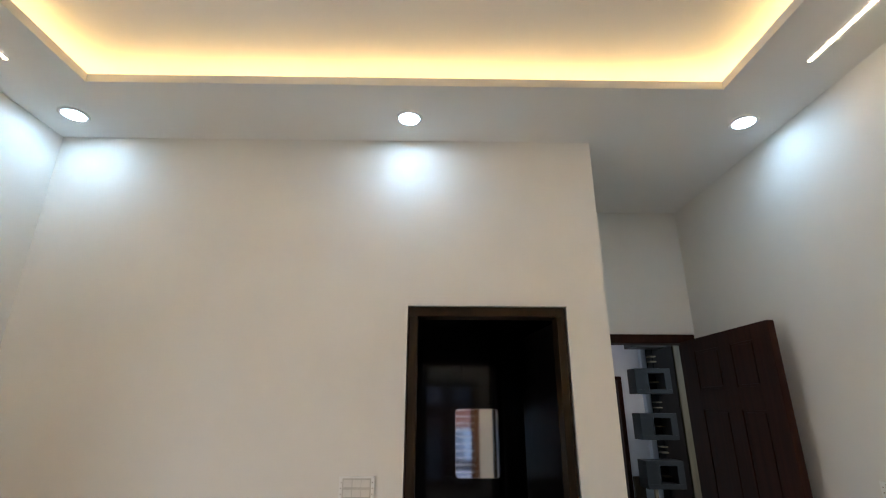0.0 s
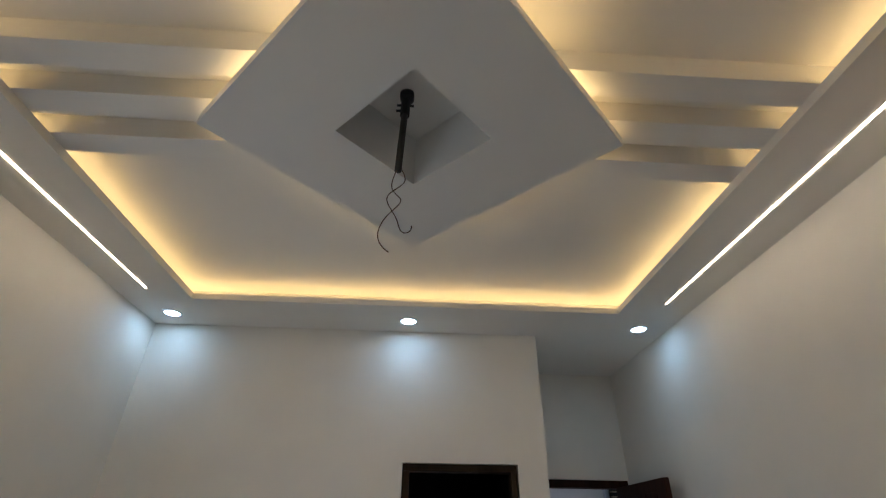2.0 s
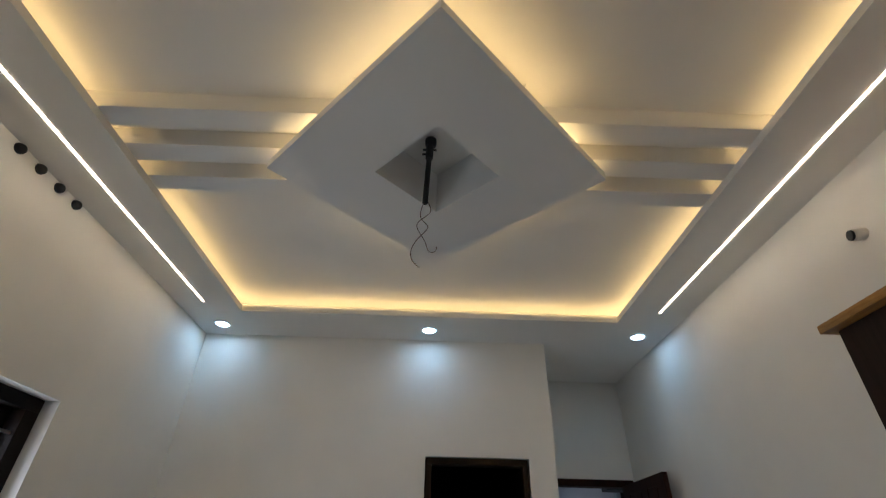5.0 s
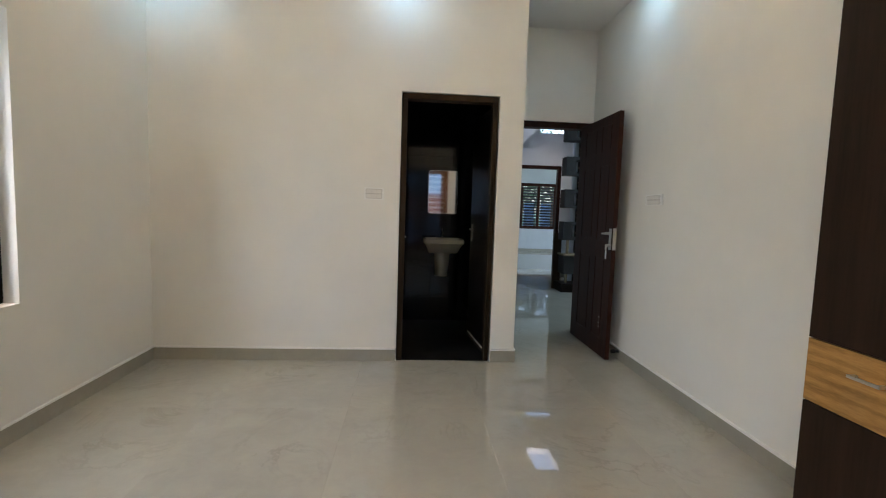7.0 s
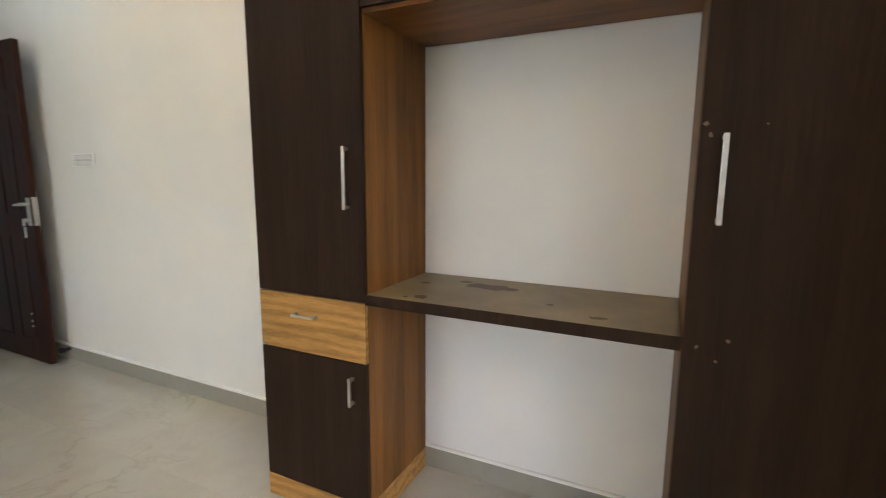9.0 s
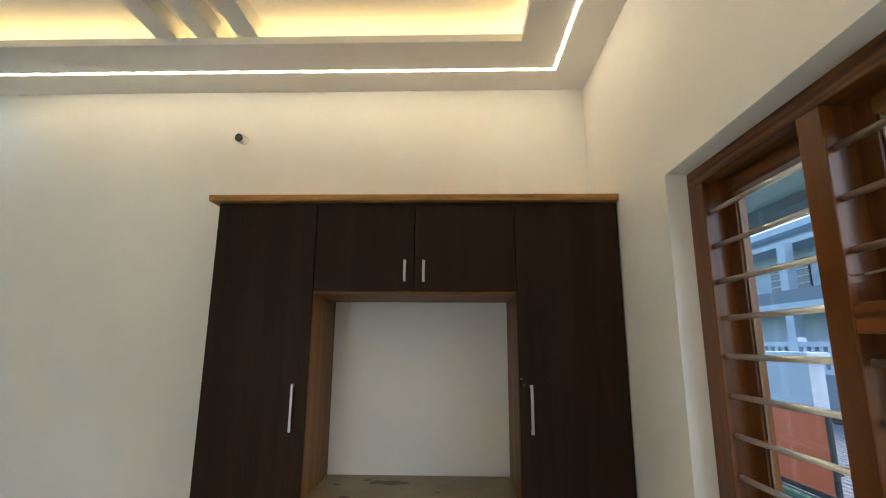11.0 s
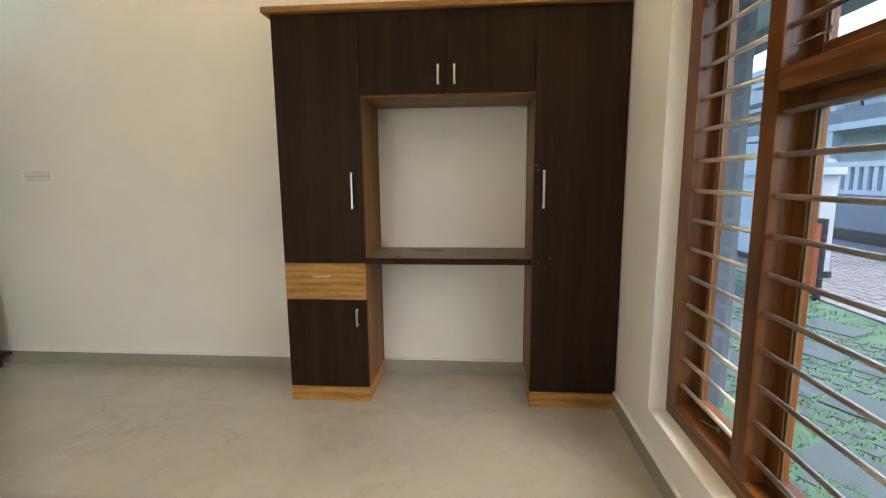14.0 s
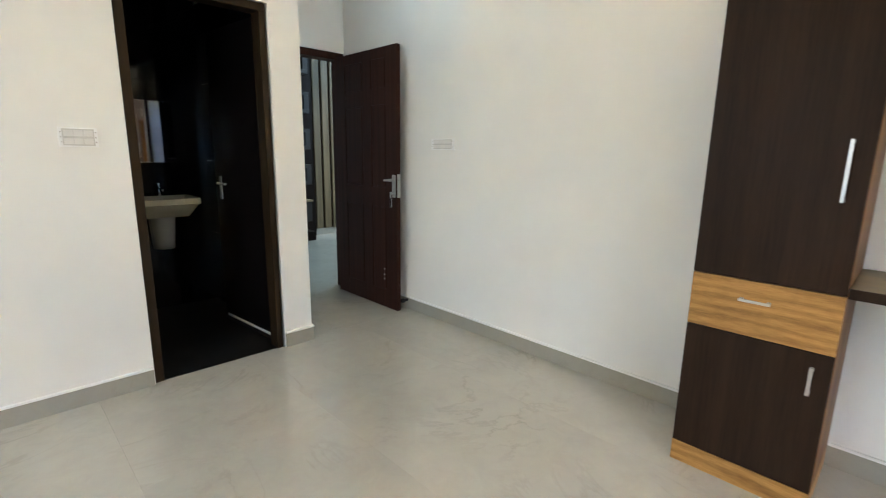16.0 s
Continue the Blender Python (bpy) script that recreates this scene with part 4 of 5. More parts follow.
# ---- hall and far room beyond the bedroom door ----
HX0, HX1, HY0, HY1 = 0.88, 5.2, YA + 0.12, 7.33
structure("floor_hall", boxed(HX0, HX1 + 1.5, HY0, 13.0, -0.45, -0.001), M_FLOOR, "polished beige tile floor of the hall", "floor")
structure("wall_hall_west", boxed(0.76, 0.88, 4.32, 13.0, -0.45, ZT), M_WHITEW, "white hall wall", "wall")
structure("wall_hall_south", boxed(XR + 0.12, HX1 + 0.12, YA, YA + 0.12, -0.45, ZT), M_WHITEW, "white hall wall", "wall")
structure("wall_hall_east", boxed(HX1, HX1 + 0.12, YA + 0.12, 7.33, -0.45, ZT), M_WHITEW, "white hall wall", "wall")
FD = (1.955, 2.82, 2.085)
# slot added high in the wall to shine as the ceiling's bright strip
b = bmesh.new()
box(b, HX0, FD[0], HY1, HY1 + 0.12, -0.45, ZT)
box(b, FD[1], HX1 + 1.5, HY1, HY1 + 0.12, -0.45, 2.68)
box(b, FD[0], FD[1], HY1, HY1 + 0.12, FD[2], 2.68)
box(b, FD[0], HX1 + 1.5, HY1, HY1 + 0.12, 2.77, ZT)
box(b, FD[0], 2.38, HY1, HY1 + 0.12, 2.68, 2.77)
structure("wall_hall_north", b, M_WHITEW, "white hall wall with a dark-framed doorway and a stand-in slot for the bright ceiling strip", "wall")
dr = tagged(new("door_3"), "dark wooden frame of an open doorway across the hall", "door frame", kind="structure")
dr.location = (FD[0], HY1, 0)
part("jamb", boxed(FD[0], FD[0] + 0.06, HY1 - 0.01, HY1 + 0.1, 0, FD[2] - 0.06, bevel=0.003), M_DOOR, dr)
part("jamb", boxed(FD[1] - 0.06, FD[1], HY1 - 0.01, HY1 + 0.1, 0, FD[2] - 0.06, bevel=0.003), M_DOOR, dr)
part("head", boxed(FD[0], FD[1], HY1 - 0.01, HY1 + 0.1, FD[2] - 0.06, FD[2], bevel=0.003), M_DOOR, dr)
b = bmesh.new()
sx0, sx1, sy0, sy1 = 2.20, 2.60, 5.9, 6.6
# second skylight opening, out of view, added to brighten the hall
qx0, qx1, qy0, qy1 = 3.6, 5.0, 3.9, 5.5
box(b, HX0, HX1, HY0, qy0, 3.0, 3.12)
box(b, HX0, qx0, qy0, qy1, 3.0, 3.12)
box(b, qx1, HX1, qy0, qy1, 3.0, 3.12)
box(b, HX0, HX1, qy1, sy0, 3.0, 3.12)
box(b, HX0, HX1, sy1, HY1, 3.0, 3.12)
box(b, HX0, sx0, sy0, sy1, 3.0, 3.12)
box(b, sx1, HX1, sy0, sy1, 3.0, 3.12)
structure("ceiling_hall", b, M_CEIL, "white hall ceiling with a skylight opening and an added unseen one", "ceiling")
b = bmesh.new()
section = [(1.55, 2.00), (2.31, 2.76), (2.31, 2.99), (1.55, 2.99)]
near_side = [b.verts.new((x, 6.85, z)) for x, z in section]
far_side = [b.verts.new((x, HY1 - 0.002, z)) for x, z in section]
b.faces.new(near_side)
b.faces.new(far_side[::-1])
for i in range(4):
    b.faces.new((near_side[i], far_side[i], far_side[(i + 1) % 4], near_side[(i + 1) % 4]))
structure("hall_beam", b, M_WHITEW, "white sloping plaster beam under the hall ceiling", "beam")
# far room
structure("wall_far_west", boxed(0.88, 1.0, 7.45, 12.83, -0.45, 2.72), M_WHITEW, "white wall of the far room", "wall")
# unseen window opening added to let daylight into the far room
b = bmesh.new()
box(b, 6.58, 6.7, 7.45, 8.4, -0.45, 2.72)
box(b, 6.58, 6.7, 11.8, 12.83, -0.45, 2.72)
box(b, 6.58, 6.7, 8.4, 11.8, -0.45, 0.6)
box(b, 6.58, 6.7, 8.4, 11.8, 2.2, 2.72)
structure("wall_far_east", b, M_WHITEW, "white wall of the far room with an added unseen window opening", "wall")
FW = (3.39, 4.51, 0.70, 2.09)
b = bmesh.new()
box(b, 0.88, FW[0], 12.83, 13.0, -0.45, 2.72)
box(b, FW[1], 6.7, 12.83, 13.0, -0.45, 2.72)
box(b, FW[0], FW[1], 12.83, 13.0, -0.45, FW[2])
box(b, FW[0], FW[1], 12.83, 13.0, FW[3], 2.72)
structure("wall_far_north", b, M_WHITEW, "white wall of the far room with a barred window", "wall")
structure("ceiling_far", boxed(0.88, 6.7, 7.45, 13.0, 2.56, 2.64), M_CEIL, "white ceiling of the far room", "ceiling")
structure("baseboard_far", boxed(1.0, 6.58, 12.815, 12.829, 0, 0.09), M_SKIRT, "grey tile skirting", "baseboard")
structure("baseboard_hall", boxed(FD[1] + 0.004, HX1, HY1 - 0.012, HY1, 0, 0.09), M_SKIRT, "grey tile skirting", "baseboard")
wf = tagged(new("window_3"), "dark barred window of the far room with pale blue blinds", "window", kind="structure")
wf.location = (FW[0], 12.86, FW[2])
for a, c, e, g in ((FW[0], FW[1], FW[2], FW[2] + 0.09), (FW[0], FW[1], FW[3] - 0.09, FW[3])):
    part("window_frame", boxed(a, c, 12.84, 12.93, e, g, bevel=0.003), M_DOOR, wf)
for k in range(3):
    xx = FW[0] + k * (FW[1] - FW[0] - 0.08) / 2
    part("mullion", boxed(xx, xx + 0.08, 12.838, 12.928, FW[2] + 0.09, FW[3] - 0.09, bevel=0.003), M_DOOR, wf)
for k in range(14):
    zz = FW[2] + 0.14 + 0.085 * k
    part("bar", rodded((FW[0], 12.87, zz), (FW[1], 12.87, zz), 0.026, 8), M_DARKM, wf)
for k in range(2):
    xx = FW[0] + k * (FW[1] - FW[0] - 0.08) / 2
    part("blind", boxed(xx + 0.14, xx + (FW[1] - FW[0] - 0.08) / 2 - 0.06, 12.935, 12.94, FW[2] + 0.09, 1.48), M_CURTAIN, wf, "pale blue lower blind")

# shelf unit and fluted panel
su = thing("box_shelf_unit", (2.4, 5.8, 0), "dark wooden wall shelf of stacked open boxes in the hall", "shelf unit")
part("back_panel", boxed(2.74, 2.99, 6.02, 6.06, 0.0, 2.62, bevel=0.003), M_DARKBACKLIT, su)
part("back_strip", boxed(2.67, 2.739, 6.03, 6.055, 0.0, 2.62, bevel=0.003), M_DARKBACKLIT, su)
for za in (0.80, 1.30, 1.80, 2.33):
    zb = za + 0.285
    bx = part("box", boxed(2.40, 2.82, 5.79, 6.019, zb - 0.05, zb, bevel=0.002), M_SLATE, su)
    part("bottom", boxed(2.40, 2.82, 5.79, 6.019, za, za + 0.05, bevel=0.002), M_SLATE, bx)
    part("side", boxed(2.40, 2.55, 5.79, 6.019, za + 0.05, zb - 0.05, bevel=0.002), M_SLATE, bx)
    part("side", boxed(2.745, 2.82, 5.79, 6.019, za + 0.05, zb - 0.05, bevel=0.002), M_SLATE, bx)
for za in (0.90, 1.15, 1.21, 1.43, 1.64, 1.70, 1.93, 2.17, 2.23):
    part("shelf", boxed(2.665, 2.739, 5.93, 6.029, za, za + 0.014, bevel=0.001), M_FLUTE, su, "thin pale-edged shelf")
part("plinth", boxed(2.37, 2.78, 5.66, 6.019, 0.0, 0.13, bevel=0.003), M_DARKBACKLIT, su)
part("lower_cabinet", boxed(2.42, 2.78, 5.74, 6.019, 0.27, 0.56, bevel=0.003), M_SLATE, su, "dark grey hanging cabinet")
part("ledge", boxed(2.40, 2.78, 5.70, 6.019, 0.5605, 0.585, bevel=0.002), M_FLUTE, su, "pale wooden ledge")
part("post", boxed(2.47, 2.505, 5.80, 5.84, 0.1305, 0.2695, bevel=0.002), M_FLUTE, su, "short pale wooden post")
part("post", boxed(2.47, 2.505, 5.80, 5.84, 0.5855, 0.7995, bevel=0.002), M_FLUTE, su, "short pale wooden post")
part("upright", boxed(2.335, 2.46, 6.02, 6.05, 0.0, 0.90, bevel=0.002), M_JAMB, su, "brown wooden upright")
fp = thing("fluted_panel", (3.0, 6.0, 0), "pale fluted wooden wall panel in the hall", "wall panel")
part("backing", boxed(3.0, 5.19, 6.04, 6.08, 0.10, 2.6), M_WENGE, fp)
for i in range(15):
    xx = 3.0 + i * 0.145
    part("slat", boxed(xx, xx + 0.112, 6.005, 6.04, 0.10, 2.6, bevel=0.014), M_SLATS, fp)
structure("wall_hall_panel", boxed(2.62, HX1, 6.0801, 6.16, -0.45, 3.0), M_WHITEW, "white partition wall behind the fluted panel", "wall")
structure("baseboard_panel", boxed(3.0, HX1, 6.03, 6.08, 0, 0.098), M_SKIRT, "grey tile skirting", "baseboard")


# ---- outside ----
GZ = -0.45
b = bmesh.new()
nseg = 24
vs = [b.verts.new((400 * math.cos(i * math.tau / nseg), 400 * math.sin(i * math.tau / nseg), GZ - 0.02)) for i in range(nseg)]
b.faces.new(vs)
structure("ground", b, M_SOIL, "grassy soil ground reaching the horizon", "ground")
structure("road", boxed(-40, 60, -10.75, -5.9, GZ - 0.02, GZ - 0.004), M_CONCRETE, "pale cobbled lane in front of the house", "road")
structure("kerb", boxed(-40, 60, -5.90, -5.72, GZ - 0.02, GZ + 0.03, bevel=0.01), M_COBBLE, "pale concrete kerb edging", "kerb")
yard = structure("pavement", boxed(-6, 12, -5.72, -1.94, GZ - 0.02, GZ + 0.004), M_SOIL, "grey paving slabs with grass growing in the joints", "pavement")

porch = structure("porch_ceiling", boxed(0.1, 5.5, -4.12, YB - 0.2, 2.75, 2.95), M_WHITEO, "white porch slab above the yard", "ceiling")
structure("porch_beam", boxed(0.1, 5.5, -4.10, -3.78, 2.66, 2.7495), M_GREYW, "grey edge beam under the porch slab", "beam")
structure("porch_pillar", boxed(2.32, 2.74, -2.83, -2.45, GZ - 0.02, 2.75, bevel=0.006), M_PILLAR, "plastered porch pillar with blue-grey shade in its colour", "pillar")
pl_ = thing("porch_lamp", (2.03, -3.64, 2.75), "round white unlit ceiling lamp under the porch", "ceiling lamp")
part("body", lathe(bmesh.new(), (2.03, -3.64, 2.75), (0, 0, -1), [(0.10, 0), (0.10, 0.025), (0.09, 0.038), (0.03, 0.045)], 28), M_GREYW, pl_, "", True)

gate = thing("gate_leaf", (5.53, -5.66, GZ + 0.03), "orange-red sheet metal gate leaf in a black frame", "gate")
part("sheet", boxed(5.59, 6.78, -5.668, -5.653, GZ + 0.14, 0.64), M_GATE, gate, "orange-red painted sheet")
part("frame_rail", boxed(5.53, 6.84, -5.683, -5.638, 0.64, 0.71, bevel=0.004), M_DARKM, gate)
part("frame_rail", boxed(5.59, 6.78, -5.683, -5.638, GZ + 0.07, GZ + 0.14, bevel=0.004), M_DARKM, gate)
part("frame_stile", boxed(5.53, 5.59, -5.683, -5.638, GZ + 0.04, 0.64, bevel=0.004), M_DARKM, gate)
part("frame_stile", boxed(6.78, 6.84, -5.683, -5.638, GZ + 0.04, 0.64, bevel=0.004), M_DARKM, gate)
part("wheel", lathe(bmesh.new(), (5.62, -5.66, GZ + 0.035), (0, 1, 0), [(0.01, -0.02), (0.038, -0.02), (0.038, 0.02), (0.01, 0.02)], 14), M_BLACK, gate, "small black gate wheel")
gw = thing("gate_wall", (7.2, -6.75, GZ), "white plastered garden wall with a capped end behind the gate", "garden wall")
part("wall", boxed(7.15, 12.5, -6.9, -6.65, GZ - 0.02, 1.30, bevel=0.008), M_WHITEO, gw)
part("cap", boxed(7.07, 12.58, -6.96, -6.59, 1.3005, 1.42, bevel=0.012), M_WHITEO, gw)
part("plinth", boxed(7.12, 12.53, -6.93, -6.62, GZ - 0.015, GZ + 0.12), M_DARKM, gw, "dark plinth band")

fence = thing("compound_wall", (-2, -10.8, GZ), "white compound wall with upright fins and grey panels", "boundary wall")
part("base", boxed(-2, 34, -10.98, -10.75, GZ - 0.02, -0.15), M_DARKM, fence, "dark base band")
part("panel_wall", boxed(-2, 34, -10.92, -10.82, -0.15, 0.78), M_GREYW, fence, "grey plastered panels")
part("ledge", boxed(-2, 34, -10.97, -10.76, 0.78, 0.90), M_WHITEO, fence)
part("coping", boxed(-2, 34, -10.99, -10.74, 1.50, 1.64), M_WHITEO, fence)
part("screen", boxed(-2, 34, -10.90, -10.86, 0.90, 1.50), M_GREYW, fence)
part("gate_panel", boxed(-0.6, 2.9, -10.735, -10.70, 0.95, 1.82, bevel=0.006), M_BRICK, fence, "reddish brown louvred panel")
for i in range(12):
    part("post", boxed(-1.9 + 3 * i, -1.5 + 3 * i, -11.0, -10.73, -0.15, 1.75, bevel=0.01), M_WHITEO, fence, "white post")
for i in range(120):
    xx = -1.85 + 0.3 * i
    part("fin", boxed(xx, xx + 0.14, -10.95, -10.77, 0.90, 1.50), M_WHITEO, fence)


def facade_window(parent, x0, x1, z0, z1, y, n):
    f = part("window", boxed(x0, x1, y - 0.05, y + 0.06, z0, z1), M_DARKM, parent, "dark window with louvres")
    w_ = (x1 - x0) / n
    for i in range(n):
        part("pane", boxed(x0 + i * w_ + 0.06, x0 + (i + 1) * w_ - 0.06, y + 0.061, y + 0.075, z0 + 0.08, z1 - 0.08), M_BLUEGLASS, f)
        for k in range(5):
            zz = z0 + 0.15 + k * (z1 - z0 - 0.3) / 4
            part("slat", boxed(x0 + i * w_ + 0.06, x0 + (i + 1) * w_ - 0.06, y + 0.076, y + 0.10, zz - 0.03, zz + 0.03), M_WHITEO, f)


hs = thing("neighbour_house", (18, -20, GZ), "white two-storey modern house with balconies across the lane", "house")
part("wall", boxed(-8.0, 36.0, -30, -19.0, GZ - 0.02, 7.4), M_WHITEO, hs)
part("roof", boxed(-8.6, 36.6, -30.5, -18.2, 7.4, 7.75), M_WHITEO, hs, "white flat roof slab")
part("balcony_slab", boxed(8.0, 30.0, -19.0, -16.9, 3.25, 3.55), M_WHITEO, hs, "white balcony slab")
part("balcony_parapet", boxed(8.0, 30.0, -17.05, -16.9, 3.55, 4.15), M_GREYW, hs, "grey balcony parapet")
part("sun_shade", boxed(8.0, 30.0, -19.0, -17.4, 6.45, 6.7), M_WHITEO, hs, "white sun shade")
for xx in (11.0, 16.6, 22.0):
    part("column", boxed(xx, xx + 0.55, -17.4, -16.95, GZ, 6.45, bevel=0.01), M_WHITEO, hs)
part("cladding", boxed(17.6, 20.4, -19.0, -18.93, 3.55, 6.45), M_BRICK, hs, "reddish brown clad wall")
for i in range(3):
    part("vent_window", boxed(21.0, 21.6, -19.0, -18.93, 3.9 + i * 0.85, 4.4 + i * 0.85), M_DARKM, hs)
facade_window(hs, 12.2, 15.6, 4.2, 6.0, -19.0, 3)
facade_window(hs, 23.2, 26.2, 4.2, 6.0, -19.0, 3)
facade_window(hs, 5.0, 8.0, 4.2, 6.0, -19.0, 3)
facade_window(hs, 12.2, 15.6, 0.8, 2.5, -19.0, 3)
facade_window(hs, 18.0, 21.0, 0.8, 2.5, -19.0, 3)
for k in range(4):
    part("band", boxed(30.5, 36.05, -19.0, -18.9, 4.0 + 0.55 * k, 4.28 + 0.55 * k), M_DARKM, hs, "dark grey facade band")


def tree(name, x, y, h, r, seed, label):
    """A tapered trunk with limbs and a crown of many leaves."""
    rg_ = random.Random(seed)
    tr = thing(name, (x, y, GZ - 0.02), label, "tree", "trees beside the house")
    b = bmesh.new()
    rod(b, (x, y, GZ - 0.02), (x + 0.1, y, h * 0.55), 0.16, 10, 0.09)
    tips = []
    for i in range(7):
        a = i * 0.9 + rg_.uniform(0, 0.5)
        tip = Vector((x + math.cos(a) * r * 0.6, y + math.sin(a) * r * 0.6, h * rg_.uniform(0.55, 0.95)))
        rod(b, (x + 0.1, y, h * rg_.uniform(0.35, 0.55)), tip, 0.06, 7, 0.02)
        tips.append(tip)
    part("trunk", b, M_BARK, tr, "grey-brown bark")
    verts, faces = [], []
    clumps = tips + [Vector((x + rg_.uniform(-r, r) * 0.7, y + rg_.uniform(-r, r) * 0.7, rg_.uniform(h * 0.35, h))) for _ in range(26)]
    for c in clumps:
        cr = r * rg_.uniform(0.22, 0.42)
        for _ in range(150):
            d = Vector((rg_.gauss(0, 1), rg_.gauss(0, 1), rg_.gauss(0, 1))).normalized() * cr * rg_.uniform(0.4, 1.0) ** 0.6
            p = c + d
            u = Vector((rg_.uniform(-1, 1), rg_.uniform(-1, 1), rg_.uniform(-1, 0.3))).normalized()
            s = rg_.uniform(0.07, 0.14)
            w2 = u.cross(Vector((rg_.uniform(-1, 1), rg_.uniform(-1, 1), 1))).normalized() * s * 0.4
            k = len(verts)
            verts += [p, p + u * s * 0.5 + w2, p + u * s, p + u * s * 0.5 - w2]
            faces.append((k, k + 1, k + 2, k + 3))
    o = base_of(tr)
    me = bpy.data.meshes.new("crown")
    me.from_pydata([tuple(v - o) for v in verts], [], faces)
    me.materials.append(M_LEAF)
    ob = new("crown", me)
    ob.parent = tr


tree("tree", 3.6, 16.2, 3.6, 2.0, 5, "leafy green tree outside the far window")
tree("tree", 5.6, 16.8, 3.8, 2.1, 6, "leafy green tree outside the far window")
tree("tree", -7.0, 3.4, 4.6, 2.3, 1, "leafy green tree outside the side window")
tree("tree", -7.4, 0.2, 4.2, 2.2, 2, "leafy green tree outside the side window")
tree("tree", -8.0, 6.8, 5.0, 2.5, 3, "leafy green tree outside the side window")
solo("boundary_wall", boxed(-5.3, -5.15, -12, 16, GZ - 0.02, 0.9), M_GREYW, (-5.2, 2, GZ), "grey plastered boundary wall below the trees", "boundary wall")

# ---- pieces: floor tiles, paving slabs, cobbles, grass ----
def tile_mesh(name, w, l, h, mat, bevel):
    bm = boxed(0, w, 0, l, -h, 0, bevel=bevel)
    me = bpy.data.meshes.new(name)
    bm.to_mesh(me)
    bm.free()
    me.materials.append(mat)
    return me


TW, TL, TG = 0.7995, 1.5995, 0.0004
tiles = {}
for fx0, fx1, fy0, fy1 in ((XL, XR, YB, YT), (0.88, XR, YT + 0.0004, YA + 0.12)):
    y = fy0
    while y < fy1 - 0.01:
        x = fx0
        l = min(TL, fy1 - y)
        while x < fx1 - 0.01:
            w_ = min(TW, fx1 - x)
            key = (round(w_, 4), round(l, 4))
            if key not in tiles:
                tiles[key] = tile_mesh("floor_tile", w_, l, 0.011, M_FLOOR, 0.0003)
            o = new("floor_tile", tiles[key])
            o.location = (x, y, 0)
            o.parent = floor
            x += TW + TG
        y += TL + TG

slab = tile_mesh("paver", 0.60, 0.44, 0.05, M_PAVER, 0.006)
rp = random.Random(7)
ca, sa = math.cos(radians(28)), math.sin(radians(28))
PU, PV, CELL = 0.66, 0.49, 0.1633
cells = bmesh.new()
for j in range(-14, 14):
    for i in range(-10, 14):
        u, v = i * PU + (0.33 if j % 4 == 0 else 0), j * PV
        px, py = 3.0 + u * ca - v * sa, -3.8 + u * sa + v * ca
        if not (0.2 < px < 8.5 and -5.55 < py < -2.45) or (1.6 < px < 3.2 and -3.3 < py < -2.0):
            continue
        if j % 2 == 0:
            o = new("paver", slab)
            o.parent = yard
            o.matrix_basis = pose(px, py, GZ + 0.012 + rp.uniform(-0.004, 0.004), rp.uniform(-0.6, 0.6), rp.uniform(-0.6, 0.6), 28 + rp.uniform(-1, 1))
            continue
        for a in range(4):
            for c in range(3):
                cu, cv = u + a * PU / 4, v + c * CELL
                q = pose(3.0 + cu * ca - cv * sa, -3.8 + cu * sa + cv * ca, GZ + 0.010 + rp.uniform(-0.003, 0.003), 0, 0, 28)
                top = [cells.verts.new(q @ Vector(p)) for p in ((0.006, 0.006, 0), (0.104, 0.006, 0), (0.104, 0.104, 0), (0.006, 0.104, 0))]
                low = [cells.verts.new(q @ Vector(p)) for p in ((0, 0, -0.03), (0.11, 0, -0.03), (0.11, 0.11, -0.03), (0, 0.11, -0.03))]
                cells.faces.new(top)
                for e in range(4):
                    cells.faces.new((low[e], low[(e + 1) % 4], top[(e + 1) % 4], top[e]))
me = bpy.data.meshes.new("grid_pavers")
cells.to_mesh(me)
cells.free()
me.materials.append(M_PAVER)
grid = tagged(new("grid_pavers", me), "small grey grid pavers with grass between", "pavers", kind="stuff")
verts, faces = [], []
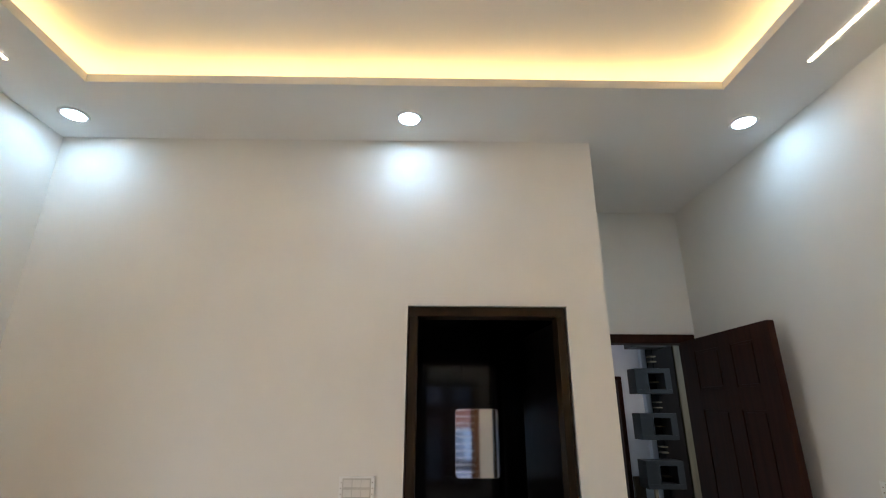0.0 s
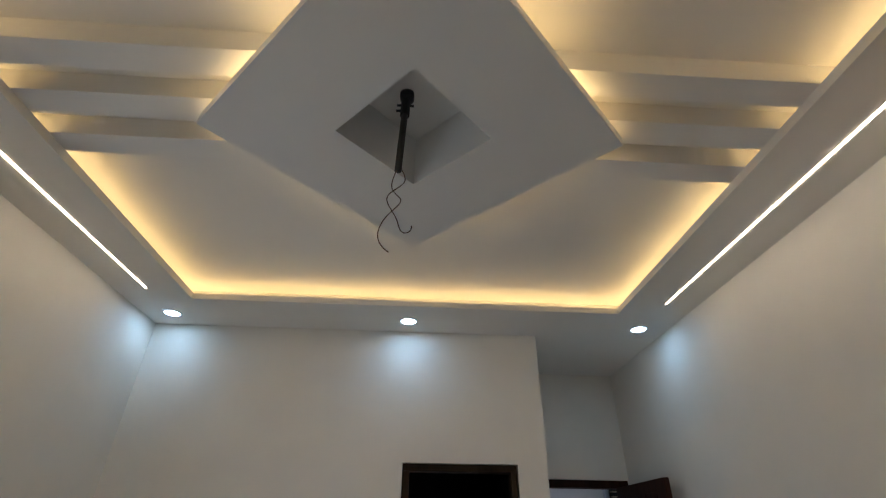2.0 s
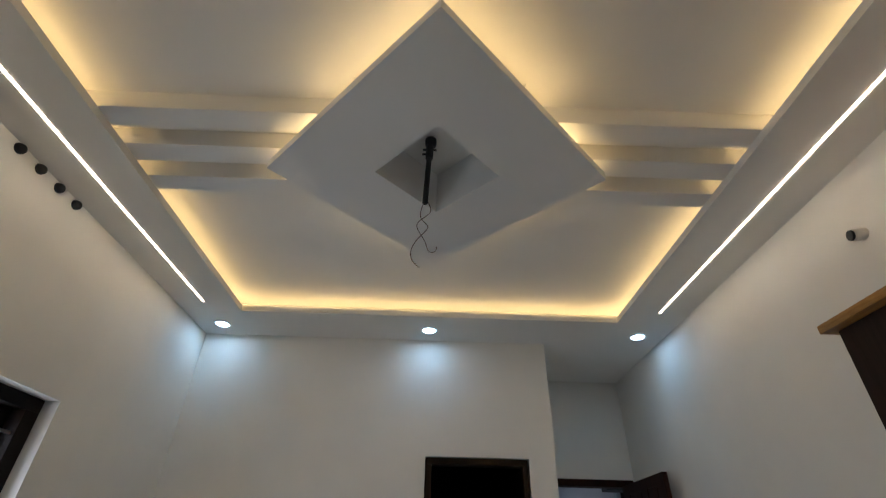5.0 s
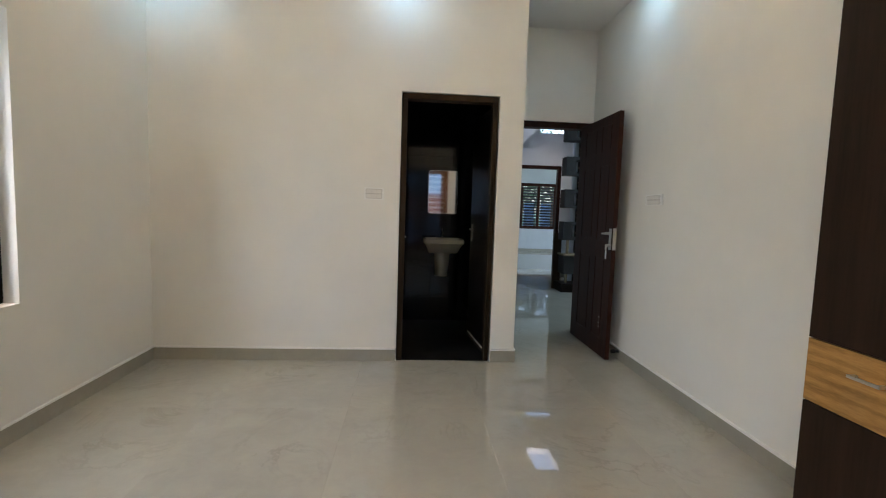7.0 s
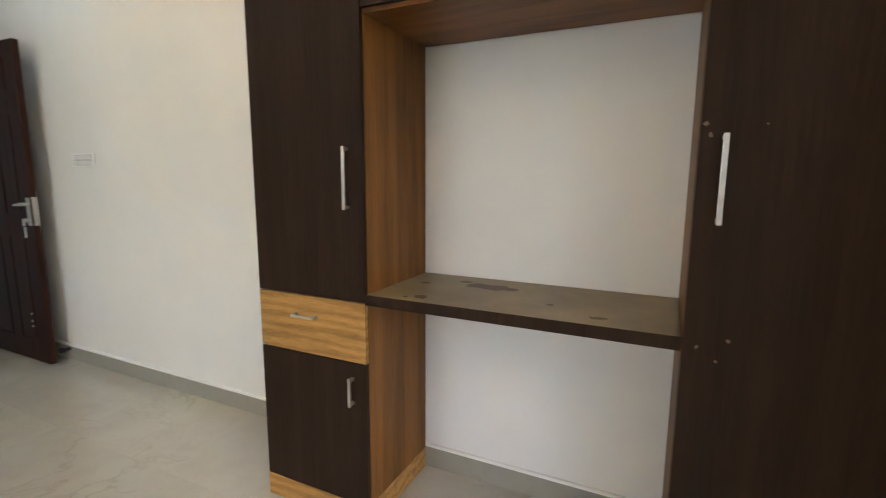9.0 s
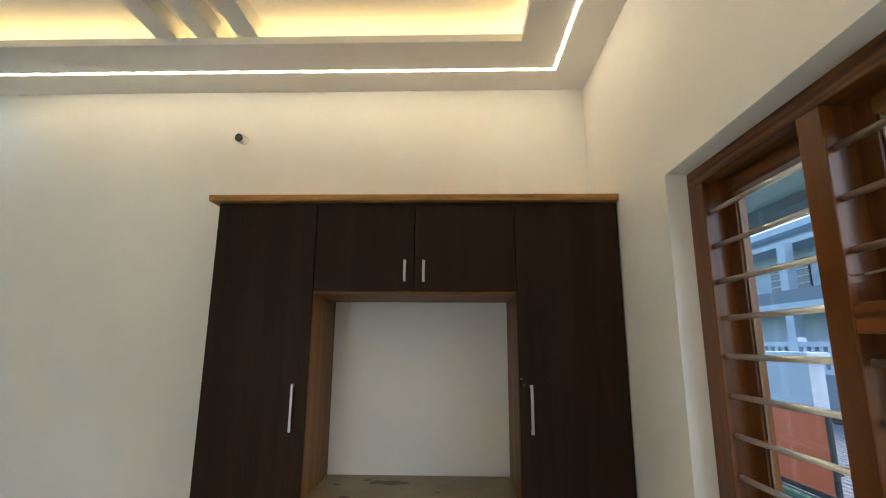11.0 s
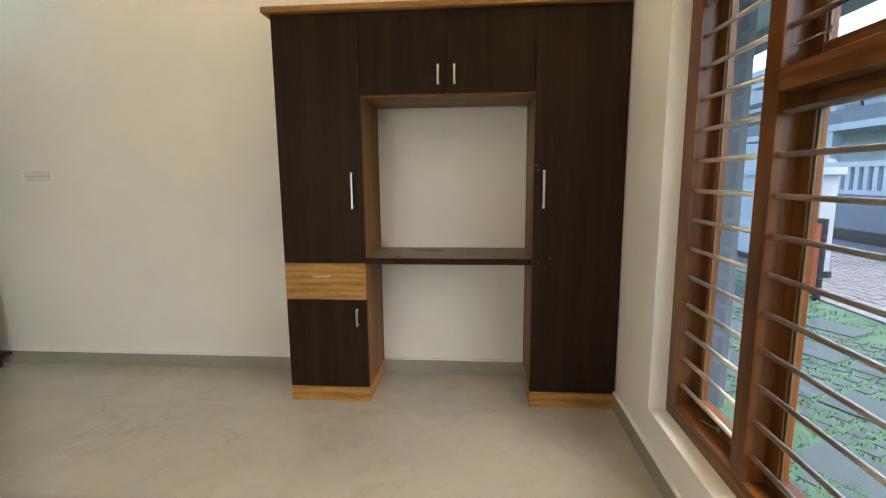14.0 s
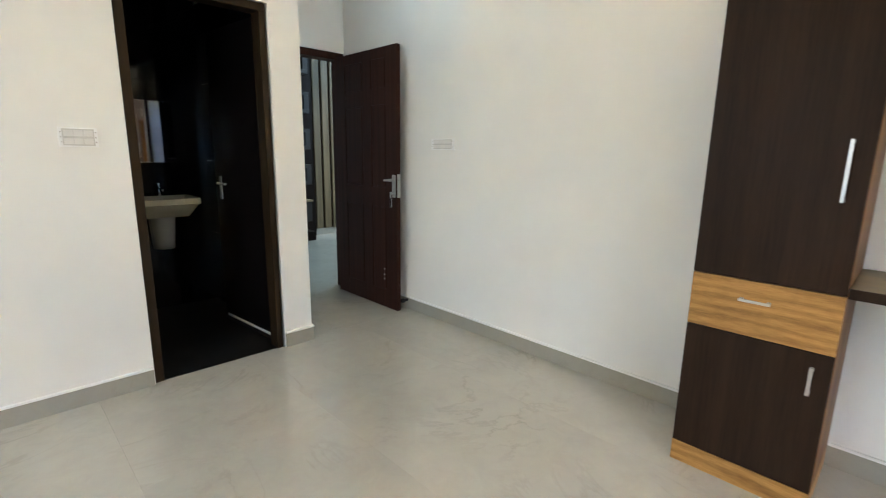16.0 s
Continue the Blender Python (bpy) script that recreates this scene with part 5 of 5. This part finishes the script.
for _ in range(42000):
    px, py = rp.uniform(0.0, 9.0), rp.uniform(-5.7, -2.0)
    u, v = (px - 3.0) * ca + (py + 3.8) * sa, -(px - 3.0) * sa + (py + 3.8) * ca
    j = math.floor(v / PV)
    fv = v - j * PV
    fu = (u - (0.33 if j % 4 == 0 else 0)) % PU
    if (fv < 0.43 and fu < 0.59) if j % 2 == 0 else (fv % CELL < 0.10 and fu % (PU / 4) < 0.10):
        continue
    h = rp.uniform(0.014, 0.036)
    a = rp.uniform(0, math.tau)
    lx, ly_ = math.cos(a) * 0.009, math.sin(a) * 0.009
    k = len(verts)
    tx, ty = rp.uniform(-0.03, 0.03), rp.uniform(-0.03, 0.03)
    verts += [(px - lx, py - ly_, GZ - 0.01), (px + lx, py + ly_, GZ - 0.01), (px + tx, py + ty, GZ + h)]
    faces.append((k, k + 1, k + 2))
me = bpy.data.meshes.new("grass")
me.from_pydata(verts, [], faces)
me.materials.append(M_GRASS)
tagged(new("grass", me), "short green grass in the paving joints", "grass", kind="stuff")
verts, faces = [], []
for i in range(-10, 130):
    for j in range(32):
        px = i * 0.165 + (0.08 if j % 2 else 0) + rp.uniform(-0.012, 0.012)
        py = -5.98 - j * 0.148 + rp.uniform(-0.01, 0.01)
        z = GZ + rp.uniform(0.004, 0.014)
        a, c = 0.072 * rp.uniform(0.9, 1.05), 0.062 * rp.uniform(0.9, 1.05)
        k = len(verts)
        verts += [(px - a, py - c, GZ - 0.01), (px + a, py - c, GZ - 0.01), (px + a, py + c, GZ - 0.01), (px - a, py + c, GZ - 0.01),
                  (px - a * 0.82, py - c * 0.82, z), (px + a * 0.82, py - c * 0.82, z), (px + a * 0.82, py + c * 0.82, z), (px - a * 0.82, py + c * 0.82, z)]
        faces += [(k + 4, k + 5, k + 6, k + 7), (k, k + 1, k + 5, k + 4), (k + 1, k + 2, k + 6, k + 5), (k + 2, k + 3, k + 7, k + 6), (k + 3, k, k + 4, k + 7)]
me = bpy.data.meshes.new("cobbles")
me.from_pydata(verts, [], faces)
me.materials.append(M_COBBLE)
tagged(new("cobbles", me), "pale worn cobbles paving the lane", "cobbles", kind="stuff")
